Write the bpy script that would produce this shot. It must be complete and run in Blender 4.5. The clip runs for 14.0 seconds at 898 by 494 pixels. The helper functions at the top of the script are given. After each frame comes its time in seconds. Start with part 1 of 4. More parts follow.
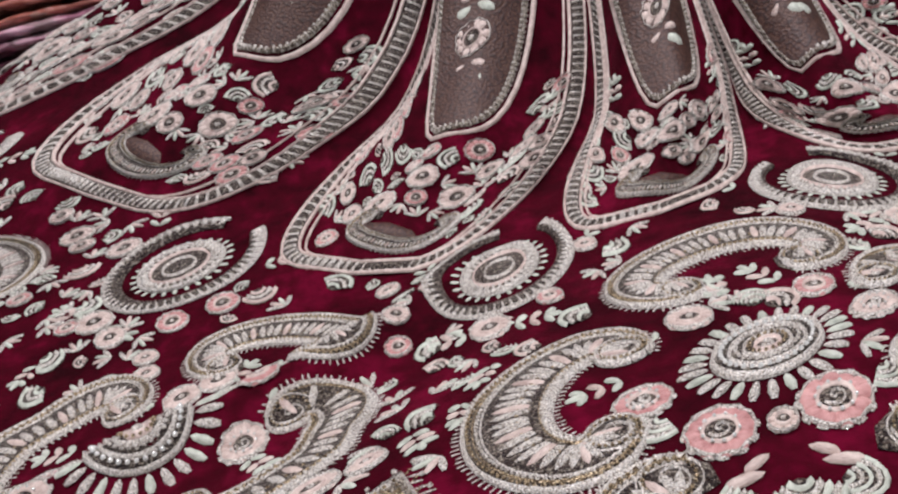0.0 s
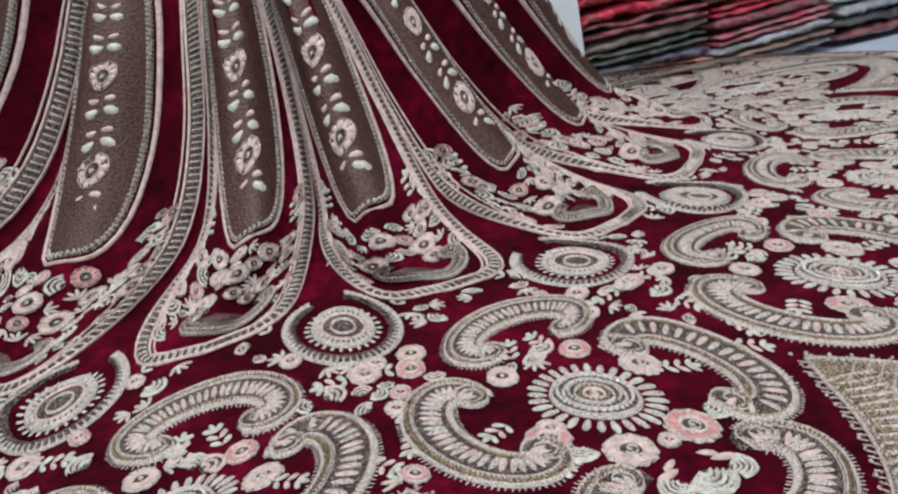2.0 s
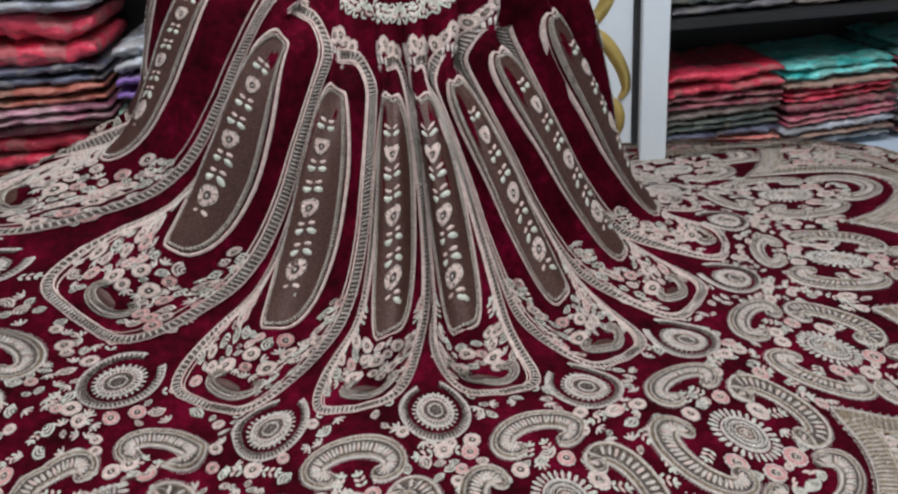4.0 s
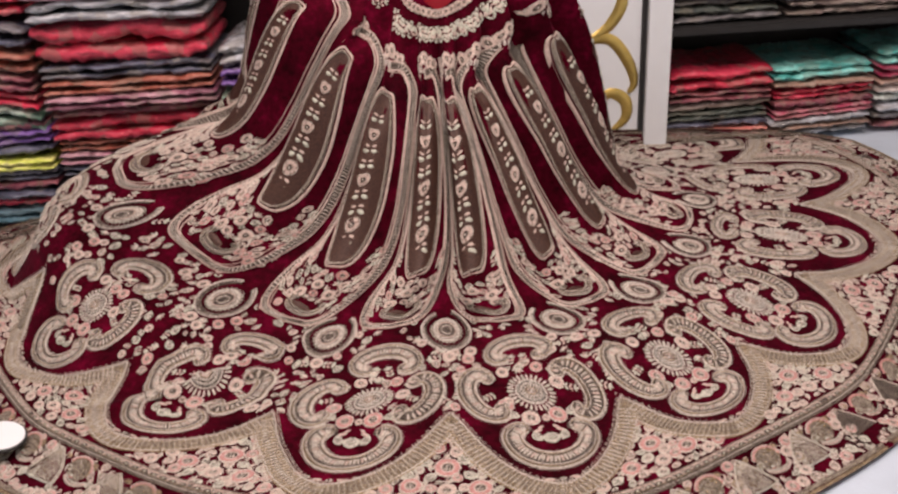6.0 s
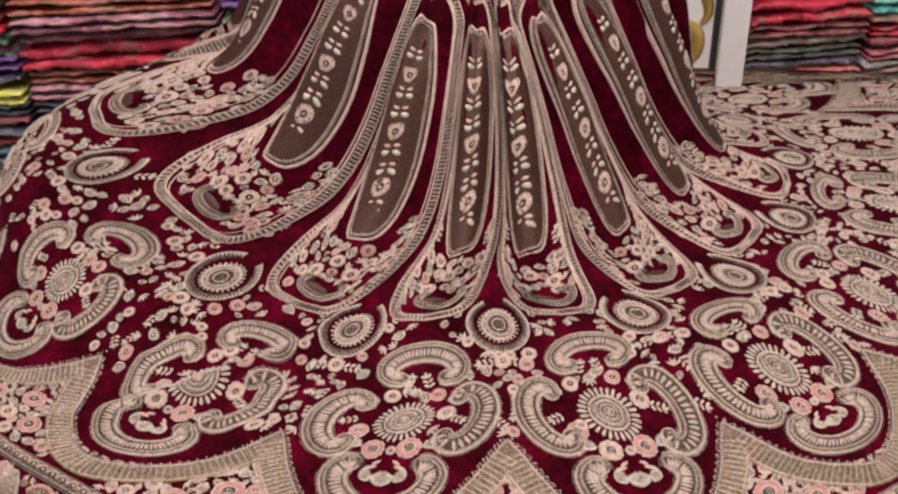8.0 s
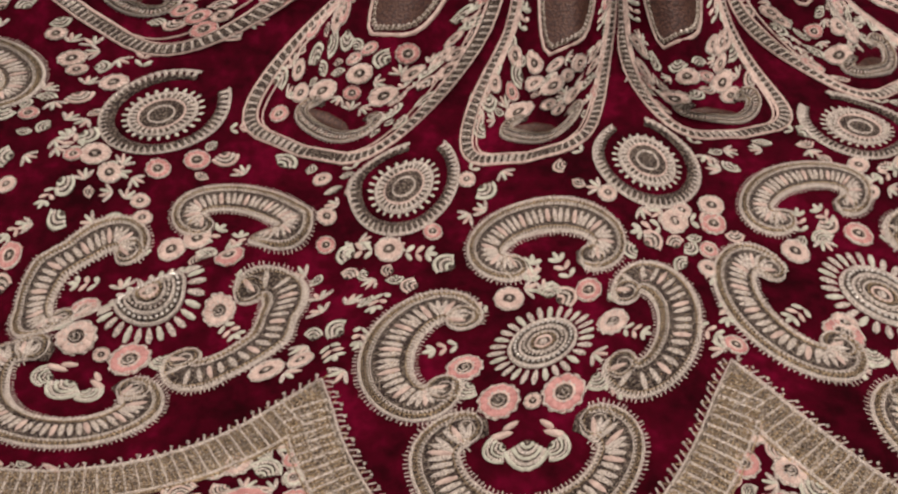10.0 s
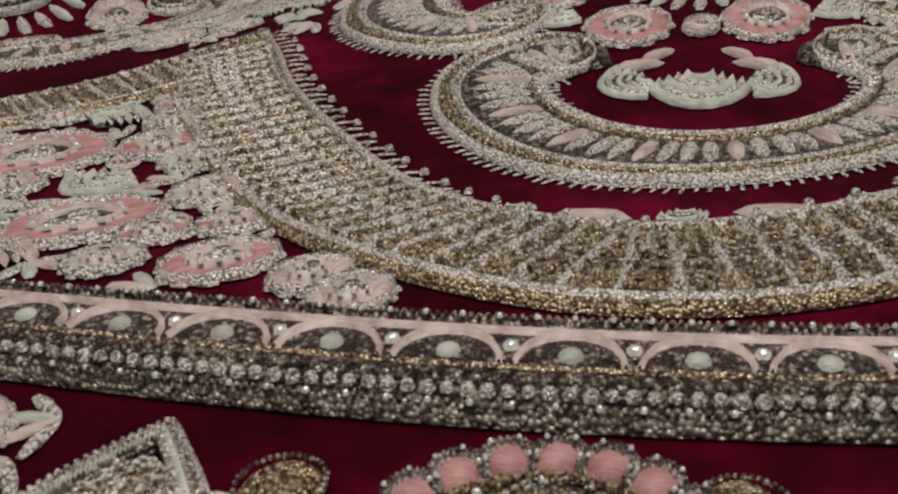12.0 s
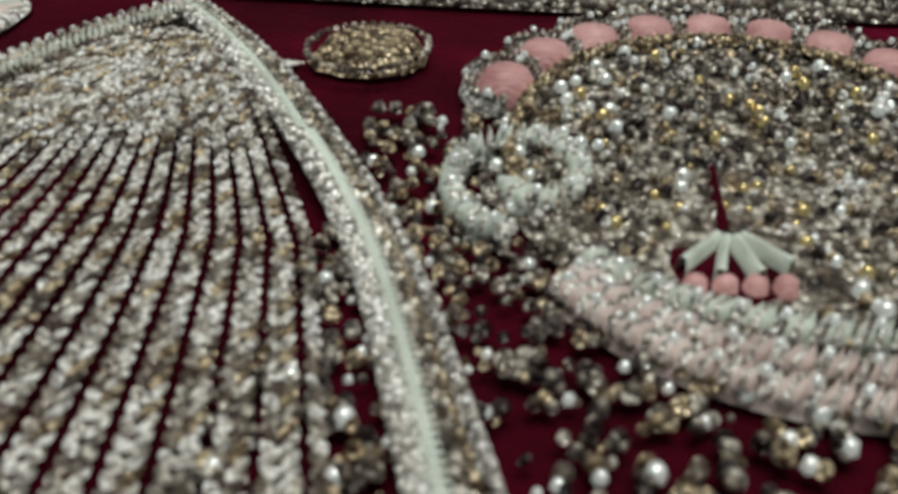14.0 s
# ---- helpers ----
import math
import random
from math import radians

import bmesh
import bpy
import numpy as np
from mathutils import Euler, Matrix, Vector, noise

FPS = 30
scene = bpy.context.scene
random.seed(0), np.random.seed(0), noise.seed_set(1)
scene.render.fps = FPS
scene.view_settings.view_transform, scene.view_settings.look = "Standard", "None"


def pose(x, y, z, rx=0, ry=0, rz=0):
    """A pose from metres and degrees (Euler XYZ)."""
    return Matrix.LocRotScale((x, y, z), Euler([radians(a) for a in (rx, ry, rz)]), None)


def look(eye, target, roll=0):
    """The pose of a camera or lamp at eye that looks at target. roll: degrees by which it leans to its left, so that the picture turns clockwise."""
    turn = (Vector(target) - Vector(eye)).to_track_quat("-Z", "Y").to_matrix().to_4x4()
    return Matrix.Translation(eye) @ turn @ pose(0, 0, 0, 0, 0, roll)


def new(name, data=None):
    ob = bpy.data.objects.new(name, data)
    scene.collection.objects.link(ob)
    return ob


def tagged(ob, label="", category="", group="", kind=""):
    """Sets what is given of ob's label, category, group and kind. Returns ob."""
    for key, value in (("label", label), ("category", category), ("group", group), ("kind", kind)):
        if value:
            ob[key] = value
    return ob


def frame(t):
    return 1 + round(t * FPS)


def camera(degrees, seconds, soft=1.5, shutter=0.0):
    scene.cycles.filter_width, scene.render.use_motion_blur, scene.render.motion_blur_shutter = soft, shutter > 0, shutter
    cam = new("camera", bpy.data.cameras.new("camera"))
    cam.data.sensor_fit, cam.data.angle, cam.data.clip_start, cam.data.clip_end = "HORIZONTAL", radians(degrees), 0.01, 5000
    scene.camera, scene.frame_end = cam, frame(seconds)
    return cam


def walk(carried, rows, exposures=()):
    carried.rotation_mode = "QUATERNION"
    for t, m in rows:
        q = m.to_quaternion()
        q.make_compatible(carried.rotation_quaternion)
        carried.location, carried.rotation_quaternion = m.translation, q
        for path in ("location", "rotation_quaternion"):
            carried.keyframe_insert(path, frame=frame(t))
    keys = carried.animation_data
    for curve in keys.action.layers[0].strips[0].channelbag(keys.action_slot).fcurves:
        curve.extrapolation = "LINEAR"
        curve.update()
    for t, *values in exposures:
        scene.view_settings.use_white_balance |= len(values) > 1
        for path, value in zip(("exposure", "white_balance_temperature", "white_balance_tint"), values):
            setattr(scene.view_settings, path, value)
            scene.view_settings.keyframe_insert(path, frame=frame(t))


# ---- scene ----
cam = camera(53.0, 14.0, 2.2)
cam.data.dof.use_dof, cam.data.dof.focus_distance, cam.data.dof.aperture_fstop = True, 0.30, 68.0
PATH = [
    (0, (0.06, 0.039, 0.2), (-0.174, 1.974, -0.247), -14.3),
    (0.5, (0.108, 0.002, 0.22), (-0.016, 1.94, -0.26), -13.0),
    (1, (0.165, -0.022, 0.223), (0.133, 1.913, -0.28), -12.6),
    (1.5, (0.239, -0.049, 0.241), (0.274, 1.88, -0.287), -11.8),
    (2, (0.297, -0.057, 0.305), (0.374, 1.855, -0.275), -10.7),
    (2.5, (0.299, -0.057, 0.382), (0.388, 1.841, -0.243), -8.7),
    (3, (0.275, -0.121, 0.517), (0.325, 1.764, -0.149), -5.7),
    (3.5, (0.282, -0.24, 0.64), (0.227, 1.611, -0.117), -4.2),
    (3.7, (0.307, -0.295, 0.672), (0.207, 1.545, -0.106), -4.0),
    (5.8, (0.467, -0.746, 0.898), (0.136, 1.024, 0.029), -3.9),
    (6, (0.476, -0.77, 0.904), (0.176, 1.002, 0.026), -3.3),
    (6.5, (0.478, -0.78, 0.911), (0.19, 0.98, 0.006), -2.2),
    (7, (0.469, -0.754, 0.914), (0.157, 0.997, -0.002), -2.3),
    (7.5, (0.427, -0.634, 0.888), (0.11, 1.092, -0.071), -2.5),
    (8, (0.359, -0.454, 0.821), (0.046, 1.237, -0.2), -2.5),
    (8.5, (0.303, -0.343, 0.739), (0.001, 1.259, -0.42), -2.5),
    (8.7, (0.281, -0.308, 0.711), (-0.012, 1.231, -0.532), -2.6),
    (10.8, (0.0129, 0.0268, 0.2845), (0.1867, 1.4092, -0.9015), 5.2),
    (11, (0.0023, 0.0262, 0.215), (0.2584, 1.541, -0.7984), 9.9),
    (11.5, (0.0359, 0.0416, 0.1725), (0.1469, 1.5767, -0.9129), 5.9),
    (12, (0.0791, 0.0525, 0.0889), (-0.1294, 1.7265, -0.6332), -2.6),
    (12.5, (0.0621, 0.0614, 0.0643), (-0.0284, 1.7653, -0.7138), 0.7),
    (13, (0.0433, 0.0655, 0.0471), (0.1966, 1.7828, -0.7688), 3.4),
    (13.5, (0.0457, 0.061, 0.0424), (0.1967, 1.7623, -0.8193), 3.4),
    (14, (0.0452, 0.0566, 0.0387), (0.1757, 1.7499, -0.8607), 2.1),
]
EXPOSURES = [(0.0, 0.0, 6200, 20), (2.0, -0.05, 6150, 16), (3.7, -0.1, 6050, 14), (5.8, -0.05, 7600, 30), (7.5, -0.05, 7900, 36), (8.7, -0.05, 7800, 31), (10.8, -0.5, 7400, 24), (11.5, -0.72, 7050, 20), (12.0, -0.78, 6800, 15), (12.5, -0.62, 6450, 9), (13.0, -0.50, 6350, 7), (14.0, -0.38, 6200, 4)]
walk(cam, [(t, look(eye, target, roll)) for t, eye, target, roll in PATH], EXPOSURES)

# ---- light ----
world = bpy.data.worlds.new("shop_air")
scene.world = world
world.use_nodes = True
world.node_tree.nodes["Background"].inputs[0].default_value = (0.9, 0.95, 1.0, 1)
world.node_tree.nodes["Background"].inputs[1].default_value = 0.09


def area_lamp(name, x, y, z, sx, sy, watts, colour):
    data = bpy.data.lights.new(name, "AREA")
    data.shape, data.size, data.size_y, data.energy, data.color = "RECTANGLE", sx, sy, watts, colour
    ob = new(name, data)
    ob.matrix_world = pose(x, y, z, 0, 0, 0)
    return ob


LAMPS = [(-0.75, 0.15), (1.25, 0.15), (0.3, -0.45), (0.3, 0.75)]
for lx, ly in LAMPS:
    area_lamp("ceiling_panel_light", lx, ly, 2.66, 0.6, 0.6, 24, (1.0, 0.97, 0.92))


# ---- materials ----
class Nodes:
    """A material's node tree, with short ways to add and join nodes."""

    def __init__(self, name):
        self.mat = bpy.data.materials.new(name)
        self.mat.use_nodes = True
        self.tree = self.mat.node_tree
        self.bsdf = self.tree.nodes["Principled BSDF"]

    def add(self, kind, **inputs):
        node = self.tree.nodes.new(kind)
        for key, value in inputs.items():
            self.put(node.inputs[key.replace("_", " ")], value)
        return node

    def put(self, socket, value):
        if isinstance(value, bpy.types.NodeSocket):
            self.tree.links.new(value, socket)
        else:
            socket.default_value = value

    def set(self, **inputs):
        for key, value in inputs.items():
            self.put(self.bsdf.inputs[key.replace("_", " ")], value)
        return self

    def math(self, op, a, b=0.0):
        node = self.tree.nodes.new("ShaderNodeMath")
        node.operation = op
        self.put(node.inputs[0], a)
        self.put(node.inputs[1], b)
        return node.outputs[0]

    def coord(self, which="Object"):
        return self.tree.nodes.new("ShaderNodeTexCoord").outputs[which]

    def noise(self, scale, detail=3.0, vector=None, rough=0.55):
        node = self.add("ShaderNodeTexNoise", Scale=scale, Detail=detail, Roughness=rough)
        self.put(node.inputs["Vector"], vector or self.coord())
        return node.outputs["Fac"]

    def cells(self, scale, vector=None, out="Distance", feature="F1"):
        node = self.add("ShaderNodeTexVoronoi", Scale=scale)
        node.feature = feature
        self.put(node.inputs["Vector"], vector or self.coord())
        return node.outputs[out]

    def ramp(self, fac, *stops):
        node = self.add("ShaderNodeValToRGB", Fac=fac)
        el = node.color_ramp.elements
        while len(el) < len(stops):
            el.new(0.5)
        for e, (at, colour) in zip(el, stops):
            e.position, e.color = at, (*colour, 1) if len(colour) == 3 else colour
        return node.outputs["Color"]

    def mix(self, fac, a, b, kind="MIX"):
        node = self.tree.nodes.new("ShaderNodeMix")
        node.data_type, node.blend_type = "RGBA", kind
        self.put(node.inputs[0], fac)
        self.put(node.inputs[6], (*a, 1) if isinstance(a, tuple) else a)
        self.put(node.inputs[7], (*b, 1) if isinstance(b, tuple) else b)
        return node.outputs[2]

    def bump(self, height, strength, distance):
        node = self.add("ShaderNodeBump", Height=height, Strength=strength, Distance=distance)
        self.put(self.bsdf.inputs["Normal"], node.outputs[0])
        return self


def mat_velvet():
    m = Nodes("velvet")
    big, mid = m.noise(14, 4), m.noise(90, 4)
    both = m.math("ADD", m.math("MULTIPLY", big, 0.6), m.math("MULTIPLY", mid, 0.4))
    col = m.ramp(both, (0.36, (0.016, 0.0002, 0.002)), (0.52, (0.050, 0.0005, 0.006)), (0.70, (0.135, 0.002, 0.020)))
    m.set(Base_Color=col, Roughness=0.82, Sheen_Weight=0.08, Sheen_Roughness=0.3, Sheen_Tint=(0.8, 0.12, 0.25, 1))
    m.set(Specular_IOR_Level=0.04)
    return m.bump(m.noise(1500, 2), 0.5, 0.0006).mat


def mat_thread(name, dark, mid, light, metal, cell=1400.0, share=0.5, warm=(0.5, 0.4, 0.25)):
    """Couched metal thread and tiny beads: grains that differ in tone and gloss. The shade in the gaps between them and
    the glint of a few pale grains are put into the colour.
    """
    m = Nodes(name)
    grain = m.cells(cell)
    part = m.add("ShaderNodeSeparateColor", Color=m.cells(cell, out="Color"))
    patch = m.noise(60, 3)
    pick = m.math("ADD", m.math("MULTIPLY", part.outputs[0], 0.75), m.math("MULTIPLY", patch, 0.35))
    # the palest grains carry painted glints in their base colour
    base = m.ramp(pick, (share - 0.28, dark), (share, mid), (min(0.98, share + 0.26), light))
    base = m.mix(m.math("MULTIPLY", part.outputs[2], 0.30), base, warm, "MULTIPLY")
    # shade between the grains, painted in by darkening the cell edges
    gap_shade = m.ramp(grain, (0.42, (0, 0, 0)), (0.78, (1, 1, 1)))
    base = m.mix(m.math("MULTIPLY", gap_shade, 0.8), base, tuple(0.4 * c for c in dark))
    shine = m.math("ADD", m.math("MULTIPLY", part.outputs[1], 0.42), 0.16)
    m.set(Base_Color=base, Metallic=metal, Roughness=shine)
    return m.bump(m.math("SUBTRACT", 1.0, grain), 1.0, 0.9 / cell).mat


def mat_silk(name, dark, light, rough=0.5):
    """Flat silk floss: fine parallel strands with lighter and darker runs."""
    m = Nodes(name)
    uv = m.coord("UV")
    stretch = m.add("ShaderNodeMapping", Vector=uv, Scale=(300, 3000, 1))
    strands = m.noise(1.0, 3, stretch.outputs[0])
    blotch = m.noise(160, 3)
    fac = m.math("ADD", m.math("MULTIPLY", strands, 0.5), m.math("MULTIPLY", blotch, 0.5))
    m.set(Base_Color=m.ramp(fac, (0.34, dark), (0.62, light)), Roughness=rough, Sheen_Weight=0.2)
    return m.bump(strands, 0.6, 0.0004).mat


def mat_net():
    """Brown metallic netting in the long panels."""
    m = Nodes("brown_net")
    w = m.cells(420, out="Distance")
    col = m.ramp(w, (0.2, (0.095, 0.042, 0.026)), (0.55, (0.036, 0.008, 0.008)), (0.85, (0.010, 0.001, 0.002)))
    col = m.mix(m.math("MULTIPLY", m.noise(25, 3), 0.5), col, (0.075, 0.036, 0.02))
    m.set(Base_Color=col, Roughness=0.55, Metallic=0.15)
    return m.bump(w, 0.6, 0.0008).mat


def mat_plain(name, colour, rough=0.5, metal=0.0, vary=0.12, scale=8.0, bump=0.0, coat=0.0):
    m = Nodes(name)
    n = m.noise(scale, 5)
    dark = tuple(c * (1 - 2 * vary) for c in colour)
    light = tuple(min(1, c * (1 + vary)) for c in colour)
    m.set(Base_Color=m.ramp(n, (0.3, dark), (0.7, light)), Roughness=rough, Metallic=metal, Coat_Weight=coat)
    if bump:
        m.bump(m.noise(scale * 12, 4), 0.5, bump)
    return m.mat


VELVET = mat_velvet()
SILVER = mat_thread("silver_zari", (0.085, 0.062, 0.048), (0.27, 0.225, 0.18), (0.72, 0.67, 0.58), 0.40, 1100, 0.54)
STITCH = mat_thread("silver_cord", (0.20, 0.165, 0.135), (0.74, 0.69, 0.62), (0.96, 0.94, 0.90), 0.22, 1700, 0.40, (0.8, 0.7, 0.55))
GOLD = mat_thread("gold_zari", (0.09, 0.055, 0.03), (0.36, 0.28, 0.18), (0.75, 0.62, 0.42), 0.55, 1500, 0.5, (0.8, 0.6, 0.3))
DARKZ = mat_thread("dark_zari", (0.016, 0.006, 0.007), (0.075, 0.050, 0.040), (0.42, 0.38, 0.32), 0.35, 1100, 0.62)
PINK = mat_silk("pink_floss", (0.30, 0.10, 0.10), (0.62, 0.33, 0.31))
MINT = mat_silk("pale_mint_floss", (0.25, 0.27, 0.22), (0.62, 0.66, 0.57))
BLUSH = mat_silk("blush_floss", (0.32, 0.22, 0.19), (0.70, 0.58, 0.52))
NET = mat_net()
BEAD = mat_plain("clear_bead", (0.86, 0.87, 0.83), 0.10, 0.45, 0.06, 900)
BRASS = mat_plain("brass_bead", (0.62, 0.48, 0.22), 0.2, 0.8, 0.15, 900)
PALETTE = [SILVER, STITCH, GOLD, PINK, MINT, BLUSH, NET, BEAD, BRASS, VELVET, DARKZ]
SIL, STI, GOL, PNK, MIN, BLU, NETM, BEA, BRA, VEL, DRK = range(11)

# ---- the skirt's shape ----
WIDE, RISE = 0.45, 0.16
CX, CY, GORES, STEP = 0.22, 1.10, 15, radians(24)
# radius and height of the cloth from the waist to the hem
PROFILE = np.array([(0.075, 0.525), (0.090, 0.510), (0.125, 0.480), (0.175, 0.430), (0.226, 0.368), (0.268, 0.285), (0.303, 0.200),
                    (0.345, 0.130), (0.40, 0.090), (0.46, 0.062), (0.53, 0.040), (0.62, 0.024), (0.71, 0.017), (0.82, 0.014),
                    (0.92, 0.011), (0.965, 0.003), (1.035, -0.001)])
fine = np.linspace(0, len(PROFILE) - 1, 1200)


def smooth_curve(values, at):
    """Catmull-Rom through evenly numbered values."""
    i = np.clip(np.floor(at).astype(int), 0, len(values) - 2)
    t = at - i
    p0, p1, p2, p3 = (values[np.clip(i + d, 0, len(values) - 1)] for d in (-1, 0, 1, 2))
    return 0.5 * (2 * p1 + (p2 - p0) * t + (2 * p0 - 5 * p1 + 4 * p2 - p3) * t ** 2 + (3 * p1 - p0 - 3 * p2 + p3) * t ** 3)


FR, FZ = smooth_curve(PROFILE[:, 0], fine), smooth_curve(PROFILE[:, 1], fine)
FS = np.concatenate([[0], np.cumsum(np.hypot(np.diff(FR), np.diff(FZ)))])
HEM = float(FS[-1])


def s_at(r):
    """Length along the cloth from the waist at the plan radius r."""
    return float(np.interp(r, FR, FS))


def smoothstep(x):
    x = np.clip(x, 0, 1)
    return x * x * (3 - 2 * x)


def ripple(k, r):
    """Low waves and creases of the cloth where it lies on the floor."""
    a = np.sin(2 * np.pi * k * 0.5 + 7 * r) * np.sin(11 * r + 1.3 * k)
    b = np.sin(2 * np.pi * k * 1.3 + 19 * r + 1.0) * np.sin(23 * r - 0.9 * k)
    return 0.5 * a + 0.3 * b


# sideways slip of the cloth, gore by gore (rows) and from the waist to the hem (columns), in millimetres
DRAPE_R = np.array([0.15, 0.205, 0.352, 0.48, 0.60, 0.71, 0.87, 1.035])
DRAPE_X = np.array([
    [0, 5, 7, 0, -2, -1, 1, 2],
    [5, 58, 63, -23, -26, 7, 42, 80],
    [6, 54, 35, 3, -15, 30, 66, 142],
    [4, 36, 29, 13, 23, 24, 36, 79],
    [2, 17, 9, -20, -1, -7, 0, 0],
    [-1, 0, 2, -2, -22, 2, -4, -19],
    [-7, -45, -8, -15, -28, -19, -60, -85],
    [-10, -65, -17, -23, -30, -20, -53, -101],
    [-10, -59, 3, 13, -8, 9, -70, -74],
    [-4, -18, 2, 25, 32, 56, 9, -41],
    [0, 1, 1, 2, 6, 7, 8, 0],
]) / 1000.0
DRAPE_Y = np.array([
    [0, -2, -3, -1, -1, 0, -2, -2],
    [-3, -31, -35, -21, -19, -27, -36, -50],
    [-4, -44, -33, -41, -26, -57, -38, -74],
    [-3, -10, 13, -3, 7, -3, 36, 41],
    [-1, -9, -11, -4, -24, -12, 2, 1],
    [-1, -19, -20, 3, 5, -24, -29, -5],
    [-1, -11, -7, -4, 15, -34, -27, -29],
    [-1, -2, 6, -13, -3, -41, -69, -95],
    [1, 18, 27, 3, 17, -2, -23, -29],
    [0, 11, 19, 37, 57, 53, 29, 7],
    [0, 0, 1, 5, 8, 9, 5, 3],
]) / 1000.0


def slip(table, side, r):
    """Smooth value of a drape table at a gore number and a plan radius."""
    v = np.interp(r, DRAPE_R, np.arange(len(DRAPE_R)))
    i, j = np.floor(side).astype(int), np.floor(v).astype(int)

    def blend(t):
        return [(-t + 2 * t ** 2 - t ** 3) / 2, (2 - 5 * t ** 2 + 3 * t ** 3) / 2, (t + 4 * t ** 2 - 3 * t ** 3) / 2, (t ** 3 - t ** 2) / 2]

    total = np.zeros(np.broadcast(side, r).shape)
    for p, a in enumerate(blend(side - i)):
        row = i - 1 + p
        a = a * ((row >= 0) & (row < len(table)))
        for q, b in enumerate(blend(v - j)):
            total = total + a * b * table[np.clip(row, 0, len(table) - 1), np.clip(j - 1 + q, 0, len(DRAPE_R) - 1)]
    return total


def cloth(k, s):
    """Point of the cloth at gore number k and length s from the waist."""
    k, s = np.asarray(k, float), np.asarray(s, float)
    r, z = np.interp(s, FS, FR), np.interp(s, FS, FZ)
    deg = -86 + (k - 4.5) * 24
    deg = (deg + 270) % 360 - 270
    side = (k + 4) % GORES - 4
    spread = smoothstep((-80 - deg) / 55) * smoothstep((deg + 265) / 90)
    amp = np.interp(r, [0.1, 0.2, 0.35, 0.5, 0.7, 0.95], [0, 0.10, 0.28, 0.24, 0.19, 0.15])
    steep = smoothstep((r - 0.10) / 0.1) * (1 - smoothstep((r - 0.36) / 0.16))
    upper = 1 - smoothstep((r - 0.10) / 0.27)
    shift = np.interp((k + 1) % GORES - 1, [1, 2, 3, 4, 5, 6, 7, 8, 9], [4, 2, 1, -1, -10, -8, -4, 0, 0]) * (1 - smoothstep((r - 0.36) / 0.2)) * smoothstep((r - 0.08) / 0.12)
    shift = shift + 1.4 * np.exp(-((side - 3.8) / 0.5) ** 2) * smoothstep((r - 0.52) / 0.12) * (1 - smoothstep((r - 0.78) / 0.12))
    fold = (1 - 2 * np.abs(np.sin(np.pi * k)) ** 4) * 0.030 + np.cos(4 * np.pi * k + 0.6) * 0.005 + np.sin(2 * np.pi * k * 0.37 + 1) * 0.006
    flat = smoothstep((r - 0.36) / 0.2)
    back = smoothstep((deg + 28) / 40) * smoothstep((r - 0.55) / 0.4) * 0.17
    far = smoothstep((-138 - deg) / 36) * smoothstep((deg + 265) / 60)
    amp2 = np.interp(r, [0.1, 0.35, 0.5, 0.7, 0.95], [0.05, 0.30, 0.34, 0.2, 0.08])
    rr = r * (1 + amp * spread + back + amp2 * far - 0.08 * steep * smoothstep((deg + 75) / 30)) + steep * fold
    lift = 0.20 * smoothstep((3.3 - side) / 2.6) * smoothstep((side + 4) / 3)
    zz = z + lift * np.interp(r, [0.08, 0.2, 0.3, 0.4, 0.6, 0.68, 0.8], [0.3, 0.6, 1, 1, 0.75, 0.55, 0])
    zz = zz + flat * (0.006 * ripple(k, r) + 0.005) * (1 - 0.7 * smoothstep((r - 0.86) / 0.1))
    # sharp little pleats between the gores
    zz = zz + steep * 0.005 * np.sin(6 * np.pi * k + 20 * r)
    th = np.radians(-86 + (k - 4.5) * 24 + shift)
    th = th - upper * 0.42 * np.sin(th + radians(92))
    # the waist lies flattened, its sides and back drawn up
    zz = zz + upper * RISE * (1 + np.sin(th)) ** 0.8
    zz = zz + 0.05 * (1 - smoothstep((r - 0.09) / 0.10))
    x = rr * np.cos(th) * (1 + WIDE * upper)
    y = rr * np.sin(th) * (1 - 0.2 * upper)
    # a swell in front and a slanting fold beside it
    zz = zz + 0.022 * np.exp(-((side - 4.0) / 0.65) ** 2 - ((r - 0.66) / np.where(r < 0.66, 0.15, 0.085)) ** 2)
    slant = (side - 3.05) * 0.28 + (r - 0.64) * 0.55
    zz = zz + 0.020 * np.exp(-(slant / 0.022) ** 2 - ((r - 0.64) / 0.15) ** 2) * np.exp(-((side - 3.05) / 0.8) ** 2)
    px, py = CX - 0.045 * upper + x + slip(DRAPE_X, side, r), CY + y + slip(DRAPE_Y, side, r)
    # where the cloth meets the shelves it is pushed back and gathers upwards
    for (ox, oy), turn in (((0.69, 1.685), radians(11)), ((-0.90, 1.045), radians(11))):
        nx, ny = -math.sin(turn), math.cos(turn)
        over = (px - ox) * nx + (py - oy) * ny
        if ox < 0:
            over = np.where((px - ox) * ny - (py - oy) * nx < 0.80, over, -1.0)
        over = np.maximum(over, 0.0)
        px, py, zz = px - nx * over * 0.96, py - ny * over * 0.96, zz + 0.10 * over * (1 - upper)
    return np.stack([px, py, zz], -1)


